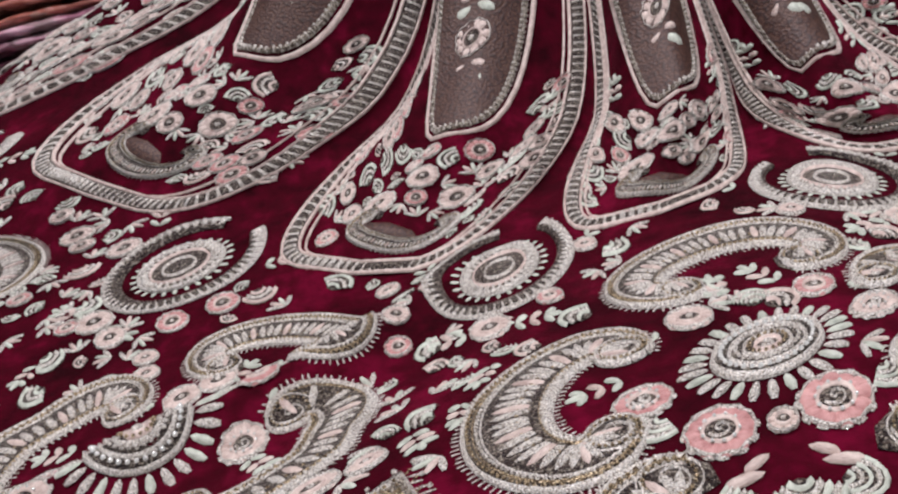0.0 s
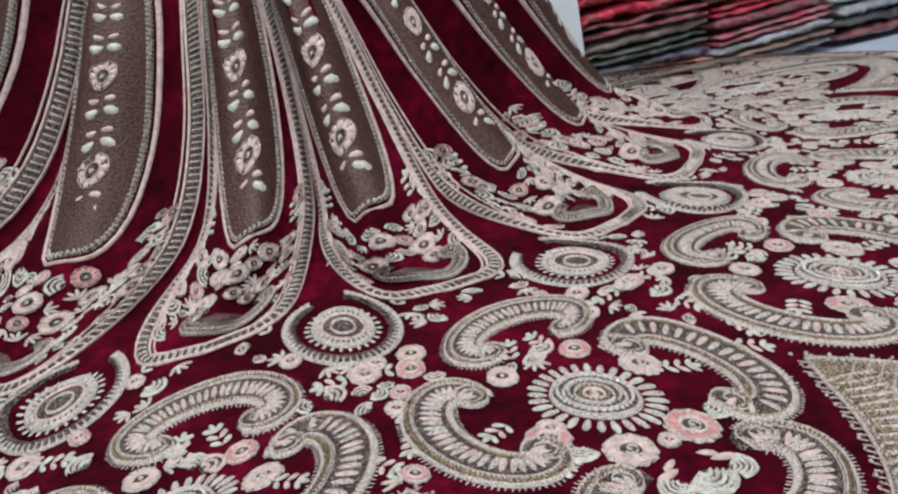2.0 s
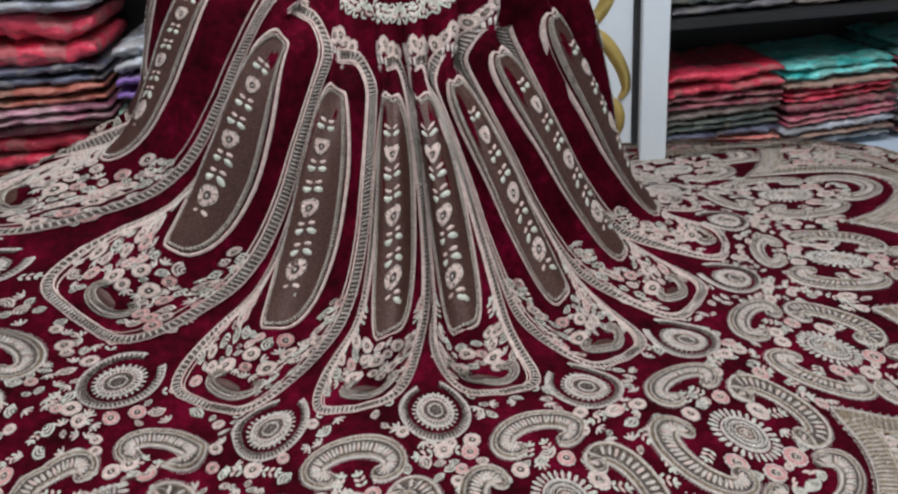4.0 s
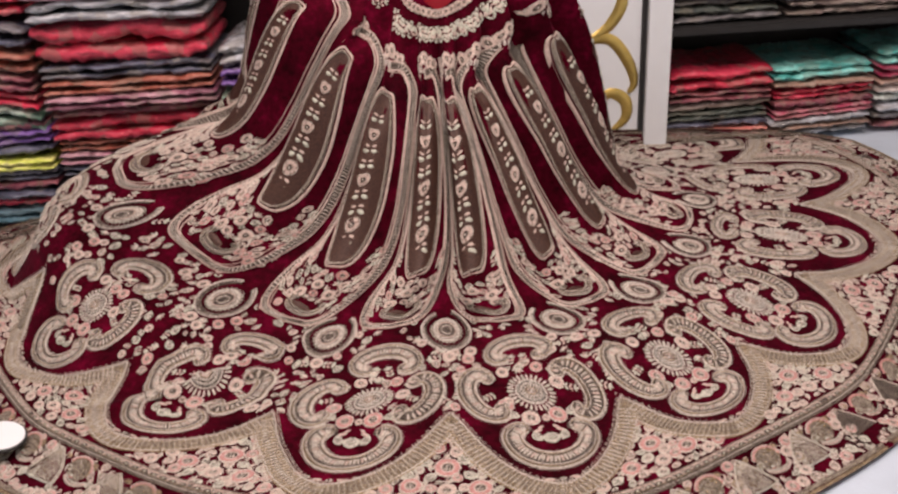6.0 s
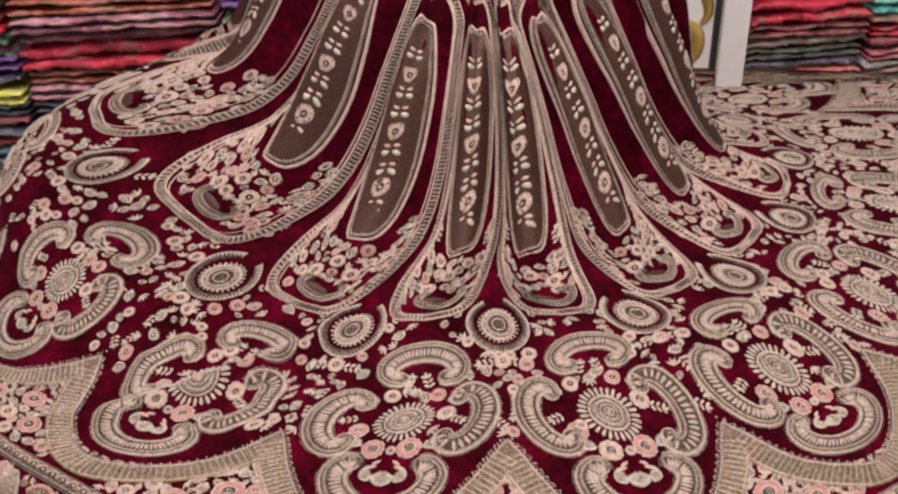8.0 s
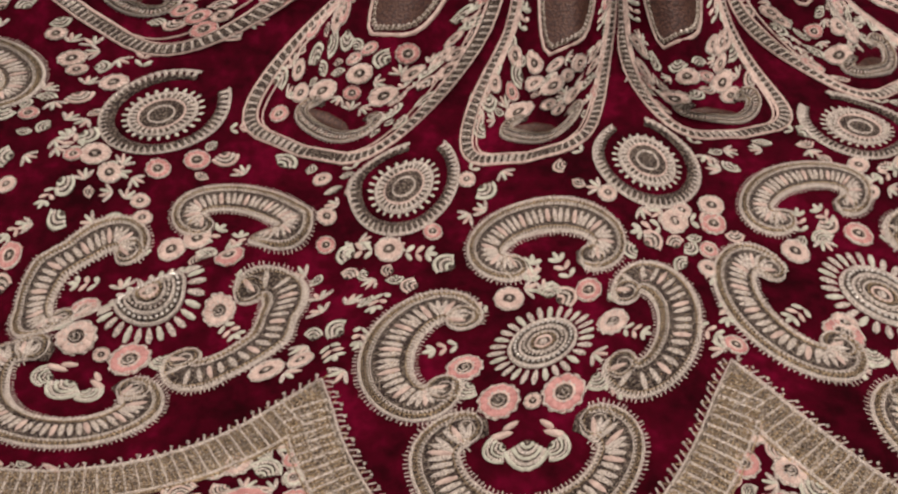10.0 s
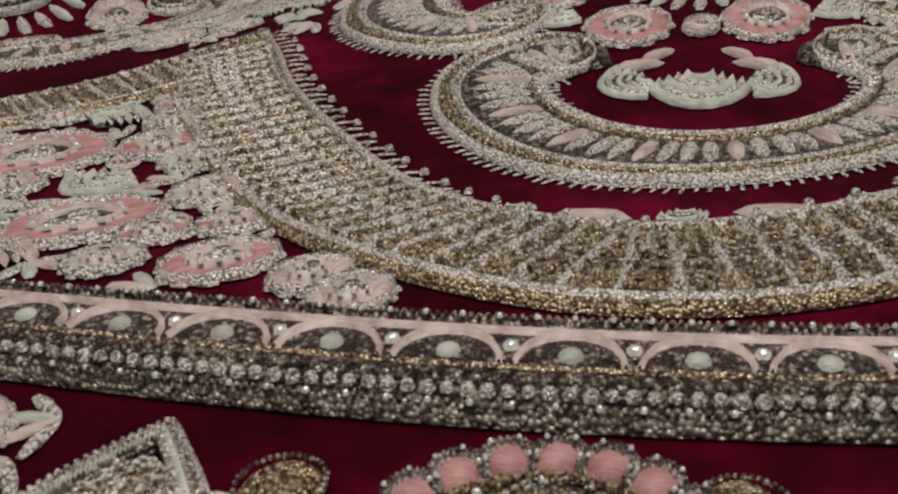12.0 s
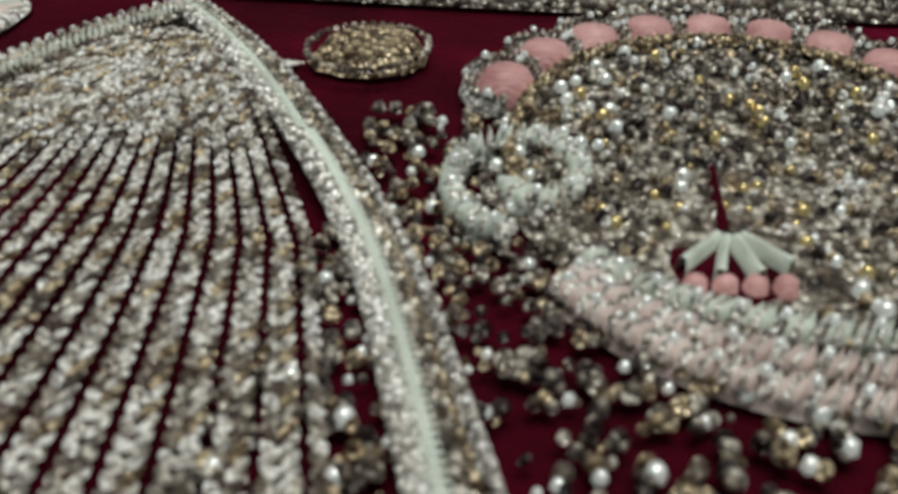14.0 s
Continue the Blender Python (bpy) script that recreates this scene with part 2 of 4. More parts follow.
def lifted(k, s, h):
    """Point h metres above the cloth."""
    k, s = np.asarray(k, float), np.asarray(s, float)
    e = 1e-3
    du = cloth(k + e, s) - cloth(k - e, s)
    dv = cloth(k, s + e) - cloth(k, s - e)
    n = np.cross(dv, du)
    n /= np.linalg.norm(n, axis=-1, keepdims=True) + 1e-12
    n *= np.where(n[..., 2:3] < 0, -1.0, 1.0)
    return cloth(k, s) + n * np.asarray(h)[..., None]


def gore_width(k, s):
    return float(np.linalg.norm(cloth(k + 0.05, s) - cloth(k - 0.05, s)) / 0.1)


# ---- things and parts ----
def thing(name, label, category, group="", at=(0, 0, 0), kind=""):
    ob = new(name)
    ob.location = at
    ob.empty_display_size = 0.05
    return tagged(ob, label, category, group, kind)


def part(name, bm, material, parent, label=""):
    """Links a bmesh as one mesh object under a thing or a part."""
    me = bpy.data.meshes.new(name)
    bm.to_mesh(me)
    bm.free()
    for m in material if isinstance(material, (list, tuple)) else [material]:
        me.materials.append(m)
    ob = new(name, me)
    ob.parent = parent
    if parent is not None:
        ob.matrix_parent_inverse = parent.matrix_basis.inverted()
    return tagged(ob, label)


class Emb:
    """Embroidery drawn in metres in a local frame on the cloth: a runs round the skirt, b towards the hem, h up from the cloth."""

    def __init__(self, k, s, turn=0.0, mirror=False, size=1.0):
        self.k, self.s, self.w = k, s, gore_width(k, s)
        self.ws = s + np.linspace(-0.32, 0.32, 33)
        at = np.clip(self.ws, 0.004, HEM)
        self.ww = np.linalg.norm(cloth(k + 0.05, at) - cloth(k - 0.05, at), axis=-1) / 0.1
        self.cuts = []
        self.c, self.n, self.mirror, self.size = math.cos(turn), math.sin(turn), mirror, size
        self.v, self.f, self.m, self.uv = [], [], [], []
        self.count = 0

    def add(self, pts, h, faces, mat, uv=None):
        pts = np.asarray(pts, float) * self.size
        if self.mirror:
            pts = pts * [-1, 1]
        a = pts[:, 0] * self.c - pts[:, 1] * self.n
        b = pts[:, 0] * self.n + pts[:, 1] * self.c
        self.v.append(np.stack([self.k + a / np.interp(self.s + b, self.ws, self.ww), self.s + b, np.broadcast_to(h, a.shape)], -1))
        self.f += [tuple(i + self.count for i in f) for f in faces]
        self.m += [mat] * len(faces)
        self.uv.append(np.asarray(uv if uv is not None else pts * 1.0, float))
        self.count += len(pts)

    def ribbon(self, line, half, mat, h=0.0005, dome=0.0015, across=4):
        """A domed band along a line; half: half width, a number or one per point."""
        line = np.asarray(line, float)
        d = np.gradient(line, axis=0)
        d /= np.linalg.norm(d, axis=1, keepdims=True) + 1e-9
        nrm = np.stack([-d[:, 1], d[:, 0]], -1)
        half = np.broadcast_to(half, len(line))
        run = np.concatenate([[0], np.cumsum(np.linalg.norm(np.diff(line, axis=0), axis=1))])
        t = np.linspace(-1, 1, across + 1)
        pts = (line[:, None] + nrm[:, None] * (half[:, None] * t)[..., None]).reshape(-1, 2)
        hh = (h + dome * (1 - t ** 4))[None].repeat(len(line), 0) * np.clip(half / (half.max() + 1e-9) * 3, 0.2, 1)[:, None]
        hh[:, 0] = hh[:, -1] = 0.0
        uv = np.stack(np.broadcast_arrays(run[:, None], half[:, None] * t), -1).reshape(-1, 2)
        q = across + 1
        faces = [(i * q + j, (i + 1) * q + j, (i + 1) * q + j + 1, i * q + j + 1) for i in range(len(line) - 1) for j in range(across)]
        self.add(pts, hh.reshape(-1), faces, mat, uv)

    def petal(self, x, y, ang, length, width, mat, h=0.002, n=8, start=0.0, base=0.0):
        """One padded leaf or petal from (x, y) outwards, raised in the middle."""
        t = np.linspace(0, 2 * np.pi, n, endpoint=False)
        u = start + length * 0.5 * (1 - np.cos(t))
        v = width * 0.5 * np.sin(t) * (0.75 + 0.35 * (1 - np.cos(t)) * 0.5)
        c, s = math.cos(ang), math.sin(ang)
        h = min(h, 0.32 * width)
        mu = start + length * 0.55
        rings = [(1.0, 0.0), (0.72, 0.78)] if n > 6 else [(1.0, 0.0)]
        uu = np.append(np.concatenate([mu + (u - mu) * f for f, _ in rings]), mu)
        vv = np.append(np.concatenate([v * f for f, _ in rings]), 0)
        pts = np.stack([x + uu * c - vv * s, y + uu * s + vv * c], -1)
        hh = np.append(np.concatenate([np.full(n, h * q) for _, q in rings]), h)
        hh = hh + base
        m = (len(rings) - 1) * n
        faces = [(i, (i + 1) % n, n + (i + 1) % n, n + i) for i in range(m)] + [(m + i, m + (i + 1) % n, m + n) for i in range(n)]
        self.add(pts, hh, faces, mat, np.stack([uu, vv], -1))

    def disc(self, x, y, r, mat, h=0.002, n=12, edge=0.6, ratio=1.0):
        t = np.linspace(0, 2 * np.pi, n, endpoint=False)
        ring = np.stack([np.cos(t), np.sin(t) * ratio], -1)
        pts = np.concatenate([ring * r, ring * r * edge, [[0, 0]]]) + [x, y]
        hh = np.concatenate([np.zeros(n), np.full(n, h * 0.85), [h]])
        faces = [(i, (i + 1) % n, n + (i + 1) % n, n + i) for i in range(n)] + [(n + i, n + (i + 1) % n, 2 * n) for i in range(n)]
        self.add(pts, hh, faces, mat)

    def bead(self, x, y, r, mat, h=None):
        t = np.arange(6) * np.pi / 3
        ring = np.stack([np.cos(t), np.sin(t)], -1)
        pts = np.concatenate([ring * r, ring * r * 0.72, [[0, 0]]]) + [x, y]
        top = h or 1.7 * r
        hh = np.concatenate([np.full(6, max(0.0, top - 1.25 * r)), np.full(6, top - 0.30 * r), [top]])
        faces = [(i, (i + 1) % 6, 6 + (i + 1) % 6, 6 + i) for i in range(6)] + [(6 + i, 6 + (i + 1) % 6, 12) for i in range(6)]
        self.add(pts, hh, faces, mat)

    def along(self, line, step):
        """Points and directions at even steps along a line."""
        line = np.asarray(line, float)
        run = np.concatenate([[0], np.cumsum(np.linalg.norm(np.diff(line, axis=0), axis=1))])
        at = np.arange(step * 0.5, run[-1], step)
        p = np.stack([np.interp(at, run, line[:, i]) for i in (0, 1)], -1)
        q = np.stack([np.interp(at + 1e-4, run, line[:, i]) for i in (0, 1)], -1)
        o = np.stack([np.interp(at - 1e-4, run, line[:, i]) for i in (0, 1)], -1)
        d = (q - o) / (np.linalg.norm(q - o, axis=1, keepdims=True) + 1e-12)
        return p, d

    def fringe(self, line, side, length, step, mat, width=0.0016, slant=0.0):
        """Short spike stitches standing off an edge."""
        p, d = self.along(line, step)
        for (x, y), (dx, dy) in zip(p, d):
            ang = math.atan2(dx * side, -dy * side) + slant + random.uniform(-0.15, 0.15)
            self.petal(x, y, ang, length * random.uniform(0.8, 1.15), width, mat, 0.0011, 5)

    def beads(self, line, step, r, mat, h=None):
        for x, y in self.along(line, step)[0]:
            self.bead(x, y, r * random.uniform(0.85, 1.1), mat, h)

    def bars(self, line, half, step, mat, width=0.0013, h=0.0026, slant=0.0):
        """Raised cross stitches over a band."""
        p, d = self.along(line, step)
        for (x, y), (dx, dy) in zip(p, d):
            ang = math.atan2(dx, -dy) + slant
            c, s = math.cos(ang), math.sin(ang)
            u = np.array([-half, half, half, -half, -half * 0.9, half * 0.9])
            v = np.array([-width, -width, width, width, 0, 0])
            pts = np.stack([x + u * c - v * s, y + u * s + v * c], -1)
            self.add(pts, np.array([0.0012] * 4 + [h] * 2), [(0, 1, 5, 4), (2, 3, 4, 5), (0, 4, 3), (1, 2, 5)], mat, np.stack([u, v], -1))

    def piece(self, name):
        """What follows belongs to a piece of that name, up to the next call."""
        self.cuts.append((self.count, len(self.f), name))

    def width(self, b):
        return np.interp(self.s + np.asarray(b), self.ws, self.ww)

    def make(self, name, parent, label="", lift=0.0006, split=False):
        """One mesh under the parent; with split, each flower and shell becomes a mesh of its own and the small rest is joined."""
        v = np.concatenate(self.v)
        pts = lifted(v[:, 0], v[:, 1], v[:, 2] * (self.size ** 0.5) + lift)
        uv = np.concatenate(self.uv)
        if not (split and self.cuts):
            ob = self.mesh(name, parent, label, pts, uv, self.f, self.m)
            return tagged(ob, kind="stuff") if self.cuts else ob
        cuts = self.cuts + [(len(v), len(self.f), "")]
        if cuts[0][1] > 0:
            cuts = [(0, 0, "leaf_sprays")] + cuts
        spans = [(f0, f1, what) for (_, f0, what), (_, f1, _) in zip(cuts, cuts[1:])]
        rest = [i for f0, f1, what in spans if what == "leaf_sprays" for i in range(f0, f1)]
        host = self.mesh(name, parent, label, pts, uv, [self.f[i] for i in rest], [self.m[i] for i in rest])
        tagged(host, kind="stuff")
        for f0, f1, what in spans:
            if what != "leaf_sprays":
                ob = self.mesh(what, host, PIECE_LABELS[what], pts, uv, self.f[f0:f1], self.m[f0:f1])
                ob.matrix_parent_inverse = Matrix()
        return host

    def mesh(self, name, parent, label, pts, uv, faces, mats):
        used = sorted({i for f in faces for i in f})
        index = dict(zip(used, range(len(used))))
        faces = [tuple(index[i] for i in f) for f in faces]
        me = bpy.data.meshes.new(name)
        me.from_pydata(pts[used].tolist(), [], faces)
        slots = sorted(set(mats))
        for u in slots:
            me.materials.append(PALETTE[u])
        slot = {u: i for i, u in enumerate(slots)}
        me.polygons.foreach_set("material_index", [slot[i] for i in mats])
        layer = me.uv_layers.new(name="UVMap")
        loops = np.empty(len(me.loops), dtype=np.int32)
        me.loops.foreach_get("vertex_index", loops)
        layer.data.foreach_set("uv", uv[used][loops].astype(np.float32).ravel())
        me.polygons.foreach_set("use_smooth", [True] * len(faces))
        me.update()
        ob = new(name, me)
        ob.parent = parent
        ob.matrix_parent_inverse = parent.matrix_basis.inverted()
        return tagged(ob, label)


PIECE_LABELS = {"flower": "padded floss flower with beaded middle", "shell_leaf": "pale mint ribbed shell leaf"}


def arc(cx, cy, rx, ry, a0, a1, n):
    t = np.radians(np.linspace(a0, a1, n))
    return np.stack([cx + rx * np.cos(t), cy + ry * np.sin(t)], -1)


# ---- setting ----
def box_bm(bm, x0, y0, z0, x1, y1, z1, m=None, bevel=0.0):
    made = bmesh.ops.create_cube(bm, size=1.0)["verts"]
    bmesh.ops.scale(bm, vec=(x1 - x0, y1 - y0, z1 - z0), verts=made)
    bmesh.ops.translate(bm, vec=((x0 + x1) / 2, (y0 + y1) / 2, (z0 + z1) / 2), verts=made)
    if bevel:
        edges = list({e for v in made for e in v.link_edges})
        made = list({v for f in bmesh.ops.bevel(bm, geom=edges, offset=bevel, segments=2, affect="EDGES")["faces"] for v in f.verts})
    if m is not None:
        bmesh.ops.transform(bm, matrix=m, verts=bm.verts)


def structure(name, bm, material, label, category):
    ob = part(name, bm, material, None)
    return tagged(ob, label, category, kind="structure")


WALL = Matrix.Translation((0.69, 1.70, 0.0)) @ Matrix.Rotation(radians(11), 4, "Z")  # x along the shelf wall, y into it
NEAR_WALL = Matrix.Translation((-0.90, 1.06, 0.0)) @ Matrix.Rotation(radians(11), 4, "Z")  # front of the shelf that stands forward

SHEET = mat_plain("white_sheet", (0.50, 0.62, 0.74), 0.8, 0, 0.06, 5, 0.002)
PAINT = mat_plain("wall_paint", (0.62, 0.62, 0.60), 0.7, 0, 0.05, 3)
WHITE = mat_plain("white_laminate", (0.74, 0.82, 0.87), 0.25, 0, 0.03, 6)
DARK = mat_plain("dark_shelf", (0.016, 0.017, 0.018), 0.6, 0, 0.1, 6)
GILT = mat_plain("gilt", (0.62, 0.46, 0.14), 0.3, 0.7, 0.15, 20)

bm = bmesh.new()
bmesh.ops.create_grid(bm, x_segments=90, y_segments=90, size=2.6)
for v in bm.verts:
    v.co.z = -0.004 + 0.004 * noise.noise(v.co * 3.0) - 0.004
bmesh.ops.translate(bm, vec=(0.2, 0.3, 0), verts=bm.verts)
structure("floor", bm, SHEET, "white cloth-covered shop floor", "floor")
for name, x0, y0, x1, y1 in (("wall_south", -2.6, -2.5, 3.0, -2.38), ("wall_west", -2.52, -2.38, -2.4, 2.6), ("wall_east", 2.8, -2.38, 2.92, 2.6)):
    bm = bmesh.new()
    box_bm(bm, x0, y0, -0.02, x1, y1, 2.7)
    structure(name, bm, PAINT, "plain painted shop wall", "wall")
bm = bmesh.new()
box_bm(bm, -2.6, -2.5, 2.7, 3.0, 3.2, 2.8)
structure("ceiling", bm, PAINT, "white shop ceiling", "ceiling")
bm = bmesh.new()
box_bm(bm, -3.3, 0.42, -0.02, 2.6, 0.54, 2.7, WALL)
structure("wall_north", bm, PAINT, "wall behind the garment shelves", "wall")

# ---- shelves ----
bm = bmesh.new()
box_bm(bm, -0.062, -0.02, -0.01, 0.0, 0.40, 2.2, WALL, 0.002)
structure("trim", bm, WHITE, "glossy white upright between two shelf bays", "trim")


def shelf_bay(x0, x1, levels, at=WALL):
    bay = thing("shelf_unit", "dark open wall shelf filled with folded garments", "shelf", "wall shelves")
    bm = bmesh.new()
    box_bm(bm, x0, 0.38, 0, x1, 0.40, 2.2, at)
    part("back_panel", bm, DARK, bay)
    for z in levels:
        bm = bmesh.new()
        box_bm(bm, x0 + 0.002, 0.0, z, x1 - 0.002, 0.378, z + 0.02, at, 0.002)
        part("shelf_board", bm, DARK, bay)
    return bay


shelf_bay(0.002, 1.6, [0.318, 0.80])
shelf_bay(-0.9, 0.80, [0.0, 0.80], NEAR_WALL)


def packet_material(colour, second):
    m = Nodes("packet_cloth")
    stretch = m.add("ShaderNodeMapping", Vector=m.coord(), Scale=(9, 14, 45))
    n = m.noise(1.0, 5, stretch.outputs[0])
    spots = m.cells(60)
    base = m.ramp(n, (0.36, tuple(0.55 * c for c in colour)), (0.46, tuple(1.15 * c for c in colour)), (0.58, tuple(min(0.9, 1.15 * c) for c in second)), (0.70, tuple(0.25 * c for c in colour)))
    base = m.mix(m.math("MULTIPLY", m.math("LESS_THAN", spots, 0.25), 0.5), base, tuple(min(1, 1.6 * c + 0.08) for c in colour))
    prints = m.add("ShaderNodeSeparateColor", Color=m.cells(30, out="Color"))
    base = m.mix(m.math("MULTIPLY", m.math("GREATER_THAN", prints.outputs[0], 0.72), 0.55), base, tuple(0.5 * (c + d) * 0.6 for c, d in zip(second, (0.5, 0.45, 0.35))))
    crease = m.add("ShaderNodeMapping", Vector=m.coord(), Scale=(55, 55, 120))
    m.set(Base_Color=base, Roughness=0.38, Coat_Weight=1.0, Coat_Roughness=0.06)
    film = m.math("ADD", m.noise(1.0, 6, crease.outputs[0], 0.7), m.math("MULTIPLY", m.cells(38, feature="DISTANCE_TO_EDGE"), 1.2))
    node = m.add("ShaderNodeBump", Height=film, Strength=1.0, Distance=0.016)
    m.put(m.bsdf.inputs["Coat Normal"], node.outputs[0])
    return m.bump(m.noise(60, 5), 0.8, 0.006).mat


PACKET_COLOURS = {
    "salmon": ((0.60, 0.14, 0.13), (0.72, 0.3, 0.25)), "navy": ((0.0405, 0.0473, 0.081), (0.135, 0.149, 0.216)), "bottle green": ((0.0473, 0.0675, 0.0607), (0.135, 0.149, 0.121)),
    "taupe": ((0.216, 0.162, 0.149), (0.378, 0.324, 0.297)), "maroon": ((0.176, 0.027, 0.054), (0.324, 0.108, 0.121)), "crimson": ((0.52, 0.015, 0.05), (0.66, 0.05, 0.10)),
    "teal": ((0.0405, 0.459, 0.432), (0.243, 0.743, 0.702)), "steel grey": ((0.23, 0.257, 0.297), (0.486, 0.527, 0.581)), "charcoal": ((0.0675, 0.0675, 0.0743), (0.162, 0.162, 0.176)),
}
PACKET_COLOURS.update({
    "rose": ((0.42, 0.04, 0.10), (0.55, 0.2, 0.25)), "tan": ((0.36, 0.22, 0.17), (0.52, 0.36, 0.30)), "violet": ((0.135, 0.0607, 0.27), (0.23, 0.121, 0.405)),
    "lime": ((0.567, 0.675, 0.108), (0.783, 0.837, 0.297)), "rust": ((0.30, 0.07, 0.045), (0.40, 0.16, 0.12)), "sea blue": ((0.081, 0.216, 0.284), (0.216, 0.405, 0.486)),
    "mauve": ((0.30, 0.10, 0.16), (0.52, 0.30, 0.36)), "pale mint": ((0.608, 0.743, 0.702), (0.837, 0.9, 0.891)), "forest": ((0.0405, 0.135, 0.0945), (0.405, 0.54, 0.486)),
    "off white": ((0.743, 0.675, 0.634), (0.9, 0.891, 0.837)),
})
PACKET_MATS = {}


def garment_packet(colour, x0, x1, z0, thick, depth=0.30, tilt=0.0, sag=0.0, y0=0.02, at=WALL):
    """A folded garment in a clear bag: a soft slab, rounded in front, with its folds as layers."""
    if colour not in PACKET_MATS:
        PACKET_MATS[colour] = packet_material(*PACKET_COLOURS[colour])
    ob = thing("garment_packet", f"folded {colour} garment in a clear plastic bag on a stack", "garment packet", "stacked garment packets",
               at @ Vector(((x0 + x1) / 2, y0 + depth / 2, z0)))
    seed = random.uniform(0, 100)
    w, nx, layers = x1 - x0, 44, 1 if thick < 0.027 else 2
    for layer in range(layers):
        bm = bmesh.new()
        t0 = thick / layers
        rows = []
        inset = random.uniform(0, 0.008)
        for i in range(nx + 1):
            u = i / nx
            end = 1 - abs(2 * u - 1) ** 8 * 0.5
            ring = []
            for j in range(18):
                a = 2 * math.pi * j / 18
                cy_, cz_ = math.cos(a), math.sin(a)
                yy = (abs(cy_) ** 0.45) * math.copysign(1, cy_) * (depth / 2 - inset)
                zz = (abs(cz_) ** 0.7) * math.copysign(1, cz_) * t0 * 0.52 * end
                p = Vector(((u - 0.5) * (w - 2 * inset * 0.5), yy, t0 * (layer + 0.5) + zz))
                wob = noise.noise(Vector((u * 4 + seed, layer * 3.1, seed)))
                p.z += 0.34 * thick * wob * (0.4 + 0.6 * layer / layers) + tilt * p.x - sag * (2 * u - 1) ** 2 + 0.004 * noise.noise(Vector((u * 13, 0.55 * j, seed)))
                crumple = noise.noise(Vector((u * 30 + 2 * cy_, cz_ * 2.5 + layer, seed))) + 0.6 * noise.noise(Vector((u * 70, cz_ * 5, seed + 9)))
                p.y += 0.007 * crumple
                p.z += 0.12 * t0 * crumple
                p.y += 0.008 * noise.noise(Vector((u * 6, layer * 5 + 0.3, seed)))
                ring.append(bm.verts.new(at @ Vector(((x0 + x1) / 2 + p.x, y0 + depth / 2 + p.y, z0 + p.z))))
            rows.append(ring)
        for a, b in zip(rows, rows[1:]):
            for j in range(18):
                bm.faces.new((a[j], a[(j + 1) % 18], b[(j + 1) % 18], b[j]))
        bm.faces.new(rows[0][::-1])
        bm.faces.new(rows[-1])
        for f in bm.faces:
            f.smooth = True
        bmesh.ops.recalc_face_normals(bm, faces=bm.faces)
        part("fold", bm, PACKET_MATS[colour], ob)
    return ob


def stack(x0, x1, z, items, at=WALL):
    for colour, thick, tilt in items:
        j = random.uniform(-0.012, 0.004)
        garment_packet(colour, x0 + max(j, -0.006), x1 + j, z, thick, tilt=tilt + random.uniform(-0.02, 0.02), y0=0.015 + random.uniform(0, 0.02), at=at)
        z += thick


stack(0.012, 0.305, 0.003, [("salmon", 0.036, 0), ("navy", 0.026, 0.03), ("bottle green", 0.028, 0.03), ("taupe", 0.026, 0.03), ("maroon", 0.032, 0), ("crimson", 0.058, 0)])
stack(0.318, 0.60, 0.003, [("steel grey", 0.018, 0.06), ("tan", 0.016, 0.06), ("steel grey", 0.022, 0.05), ("rose", 0.028, 0.05), ("maroon", 0.026, 0.05), ("crimson", 0.028, 0.04), ("tan", 0.024, 0.02), ("teal", 0.045, 0.02)])
stack(0.615, 0.90, 0.003, [("maroon", 0.026, 0), ("charcoal", 0.026, 0), ("steel grey", 0.026, 0), ("pale mint", 0.026, 0), ("off white", 0.026, 0), ("tan", 0.026, 0), ("rose", 0.035, 0), ("teal", 0.04, 0)])
stack(0.012, 0.315, 0.341, [("charcoal", 0.022, 0.02), ("bottle green", 0.022, 0), ("charcoal", 0.022, 0), ("taupe", 0.03, 0), ("navy", 0.03, 0)])
stack(0.33, 0.66, 0.341, [("taupe", 0.022, 0), ("taupe", 0.022, 0), ("steel grey", 0.024, 0), ("charcoal", 0.03, 0), ("navy", 0.03, 0)])
stack(-0.205, 0.118, 0.022, [("sea blue", 0.050, 0.0), ("crimson", 0.022, -0.04), ("navy", 0.020, 0), ("maroon", 0.024, 0), ("navy", 0.030, 0), ("lime", 0.032, -0.03), ("navy", 0.022, 0.03),
                              ("violet", 0.038, 0.03), ("maroon", 0.026, 0), ("forest", 0.055, -0.20), ("crimson", 0.040, -0.22), ("maroon", 0.045, -0.22), ("rust", 0.05, -0.2), ("navy", 0.05, -0.1), ("crimson", 0.05, 0)], NEAR_WALL)
stack(0.130, 0.53, 0.022, [("charcoal", 0.04, 0), ("rust", 0.04, 0), ("charcoal", 0.034, 0), ("navy", 0.032, 0), ("mauve", 0.028, 0), ("rust", 0.030, 0), ("crimson", 0.060, 0.0), ("maroon", 0.022, 0), ("mauve", 0.032, 0.02), ("rust", 0.034, 0),
                            ("navy", 0.036, 0), ("crimson", 0.095, 0), ("steel grey", 0.05, 0), ("mauve", 0.05, 0)], NEAR_WALL)
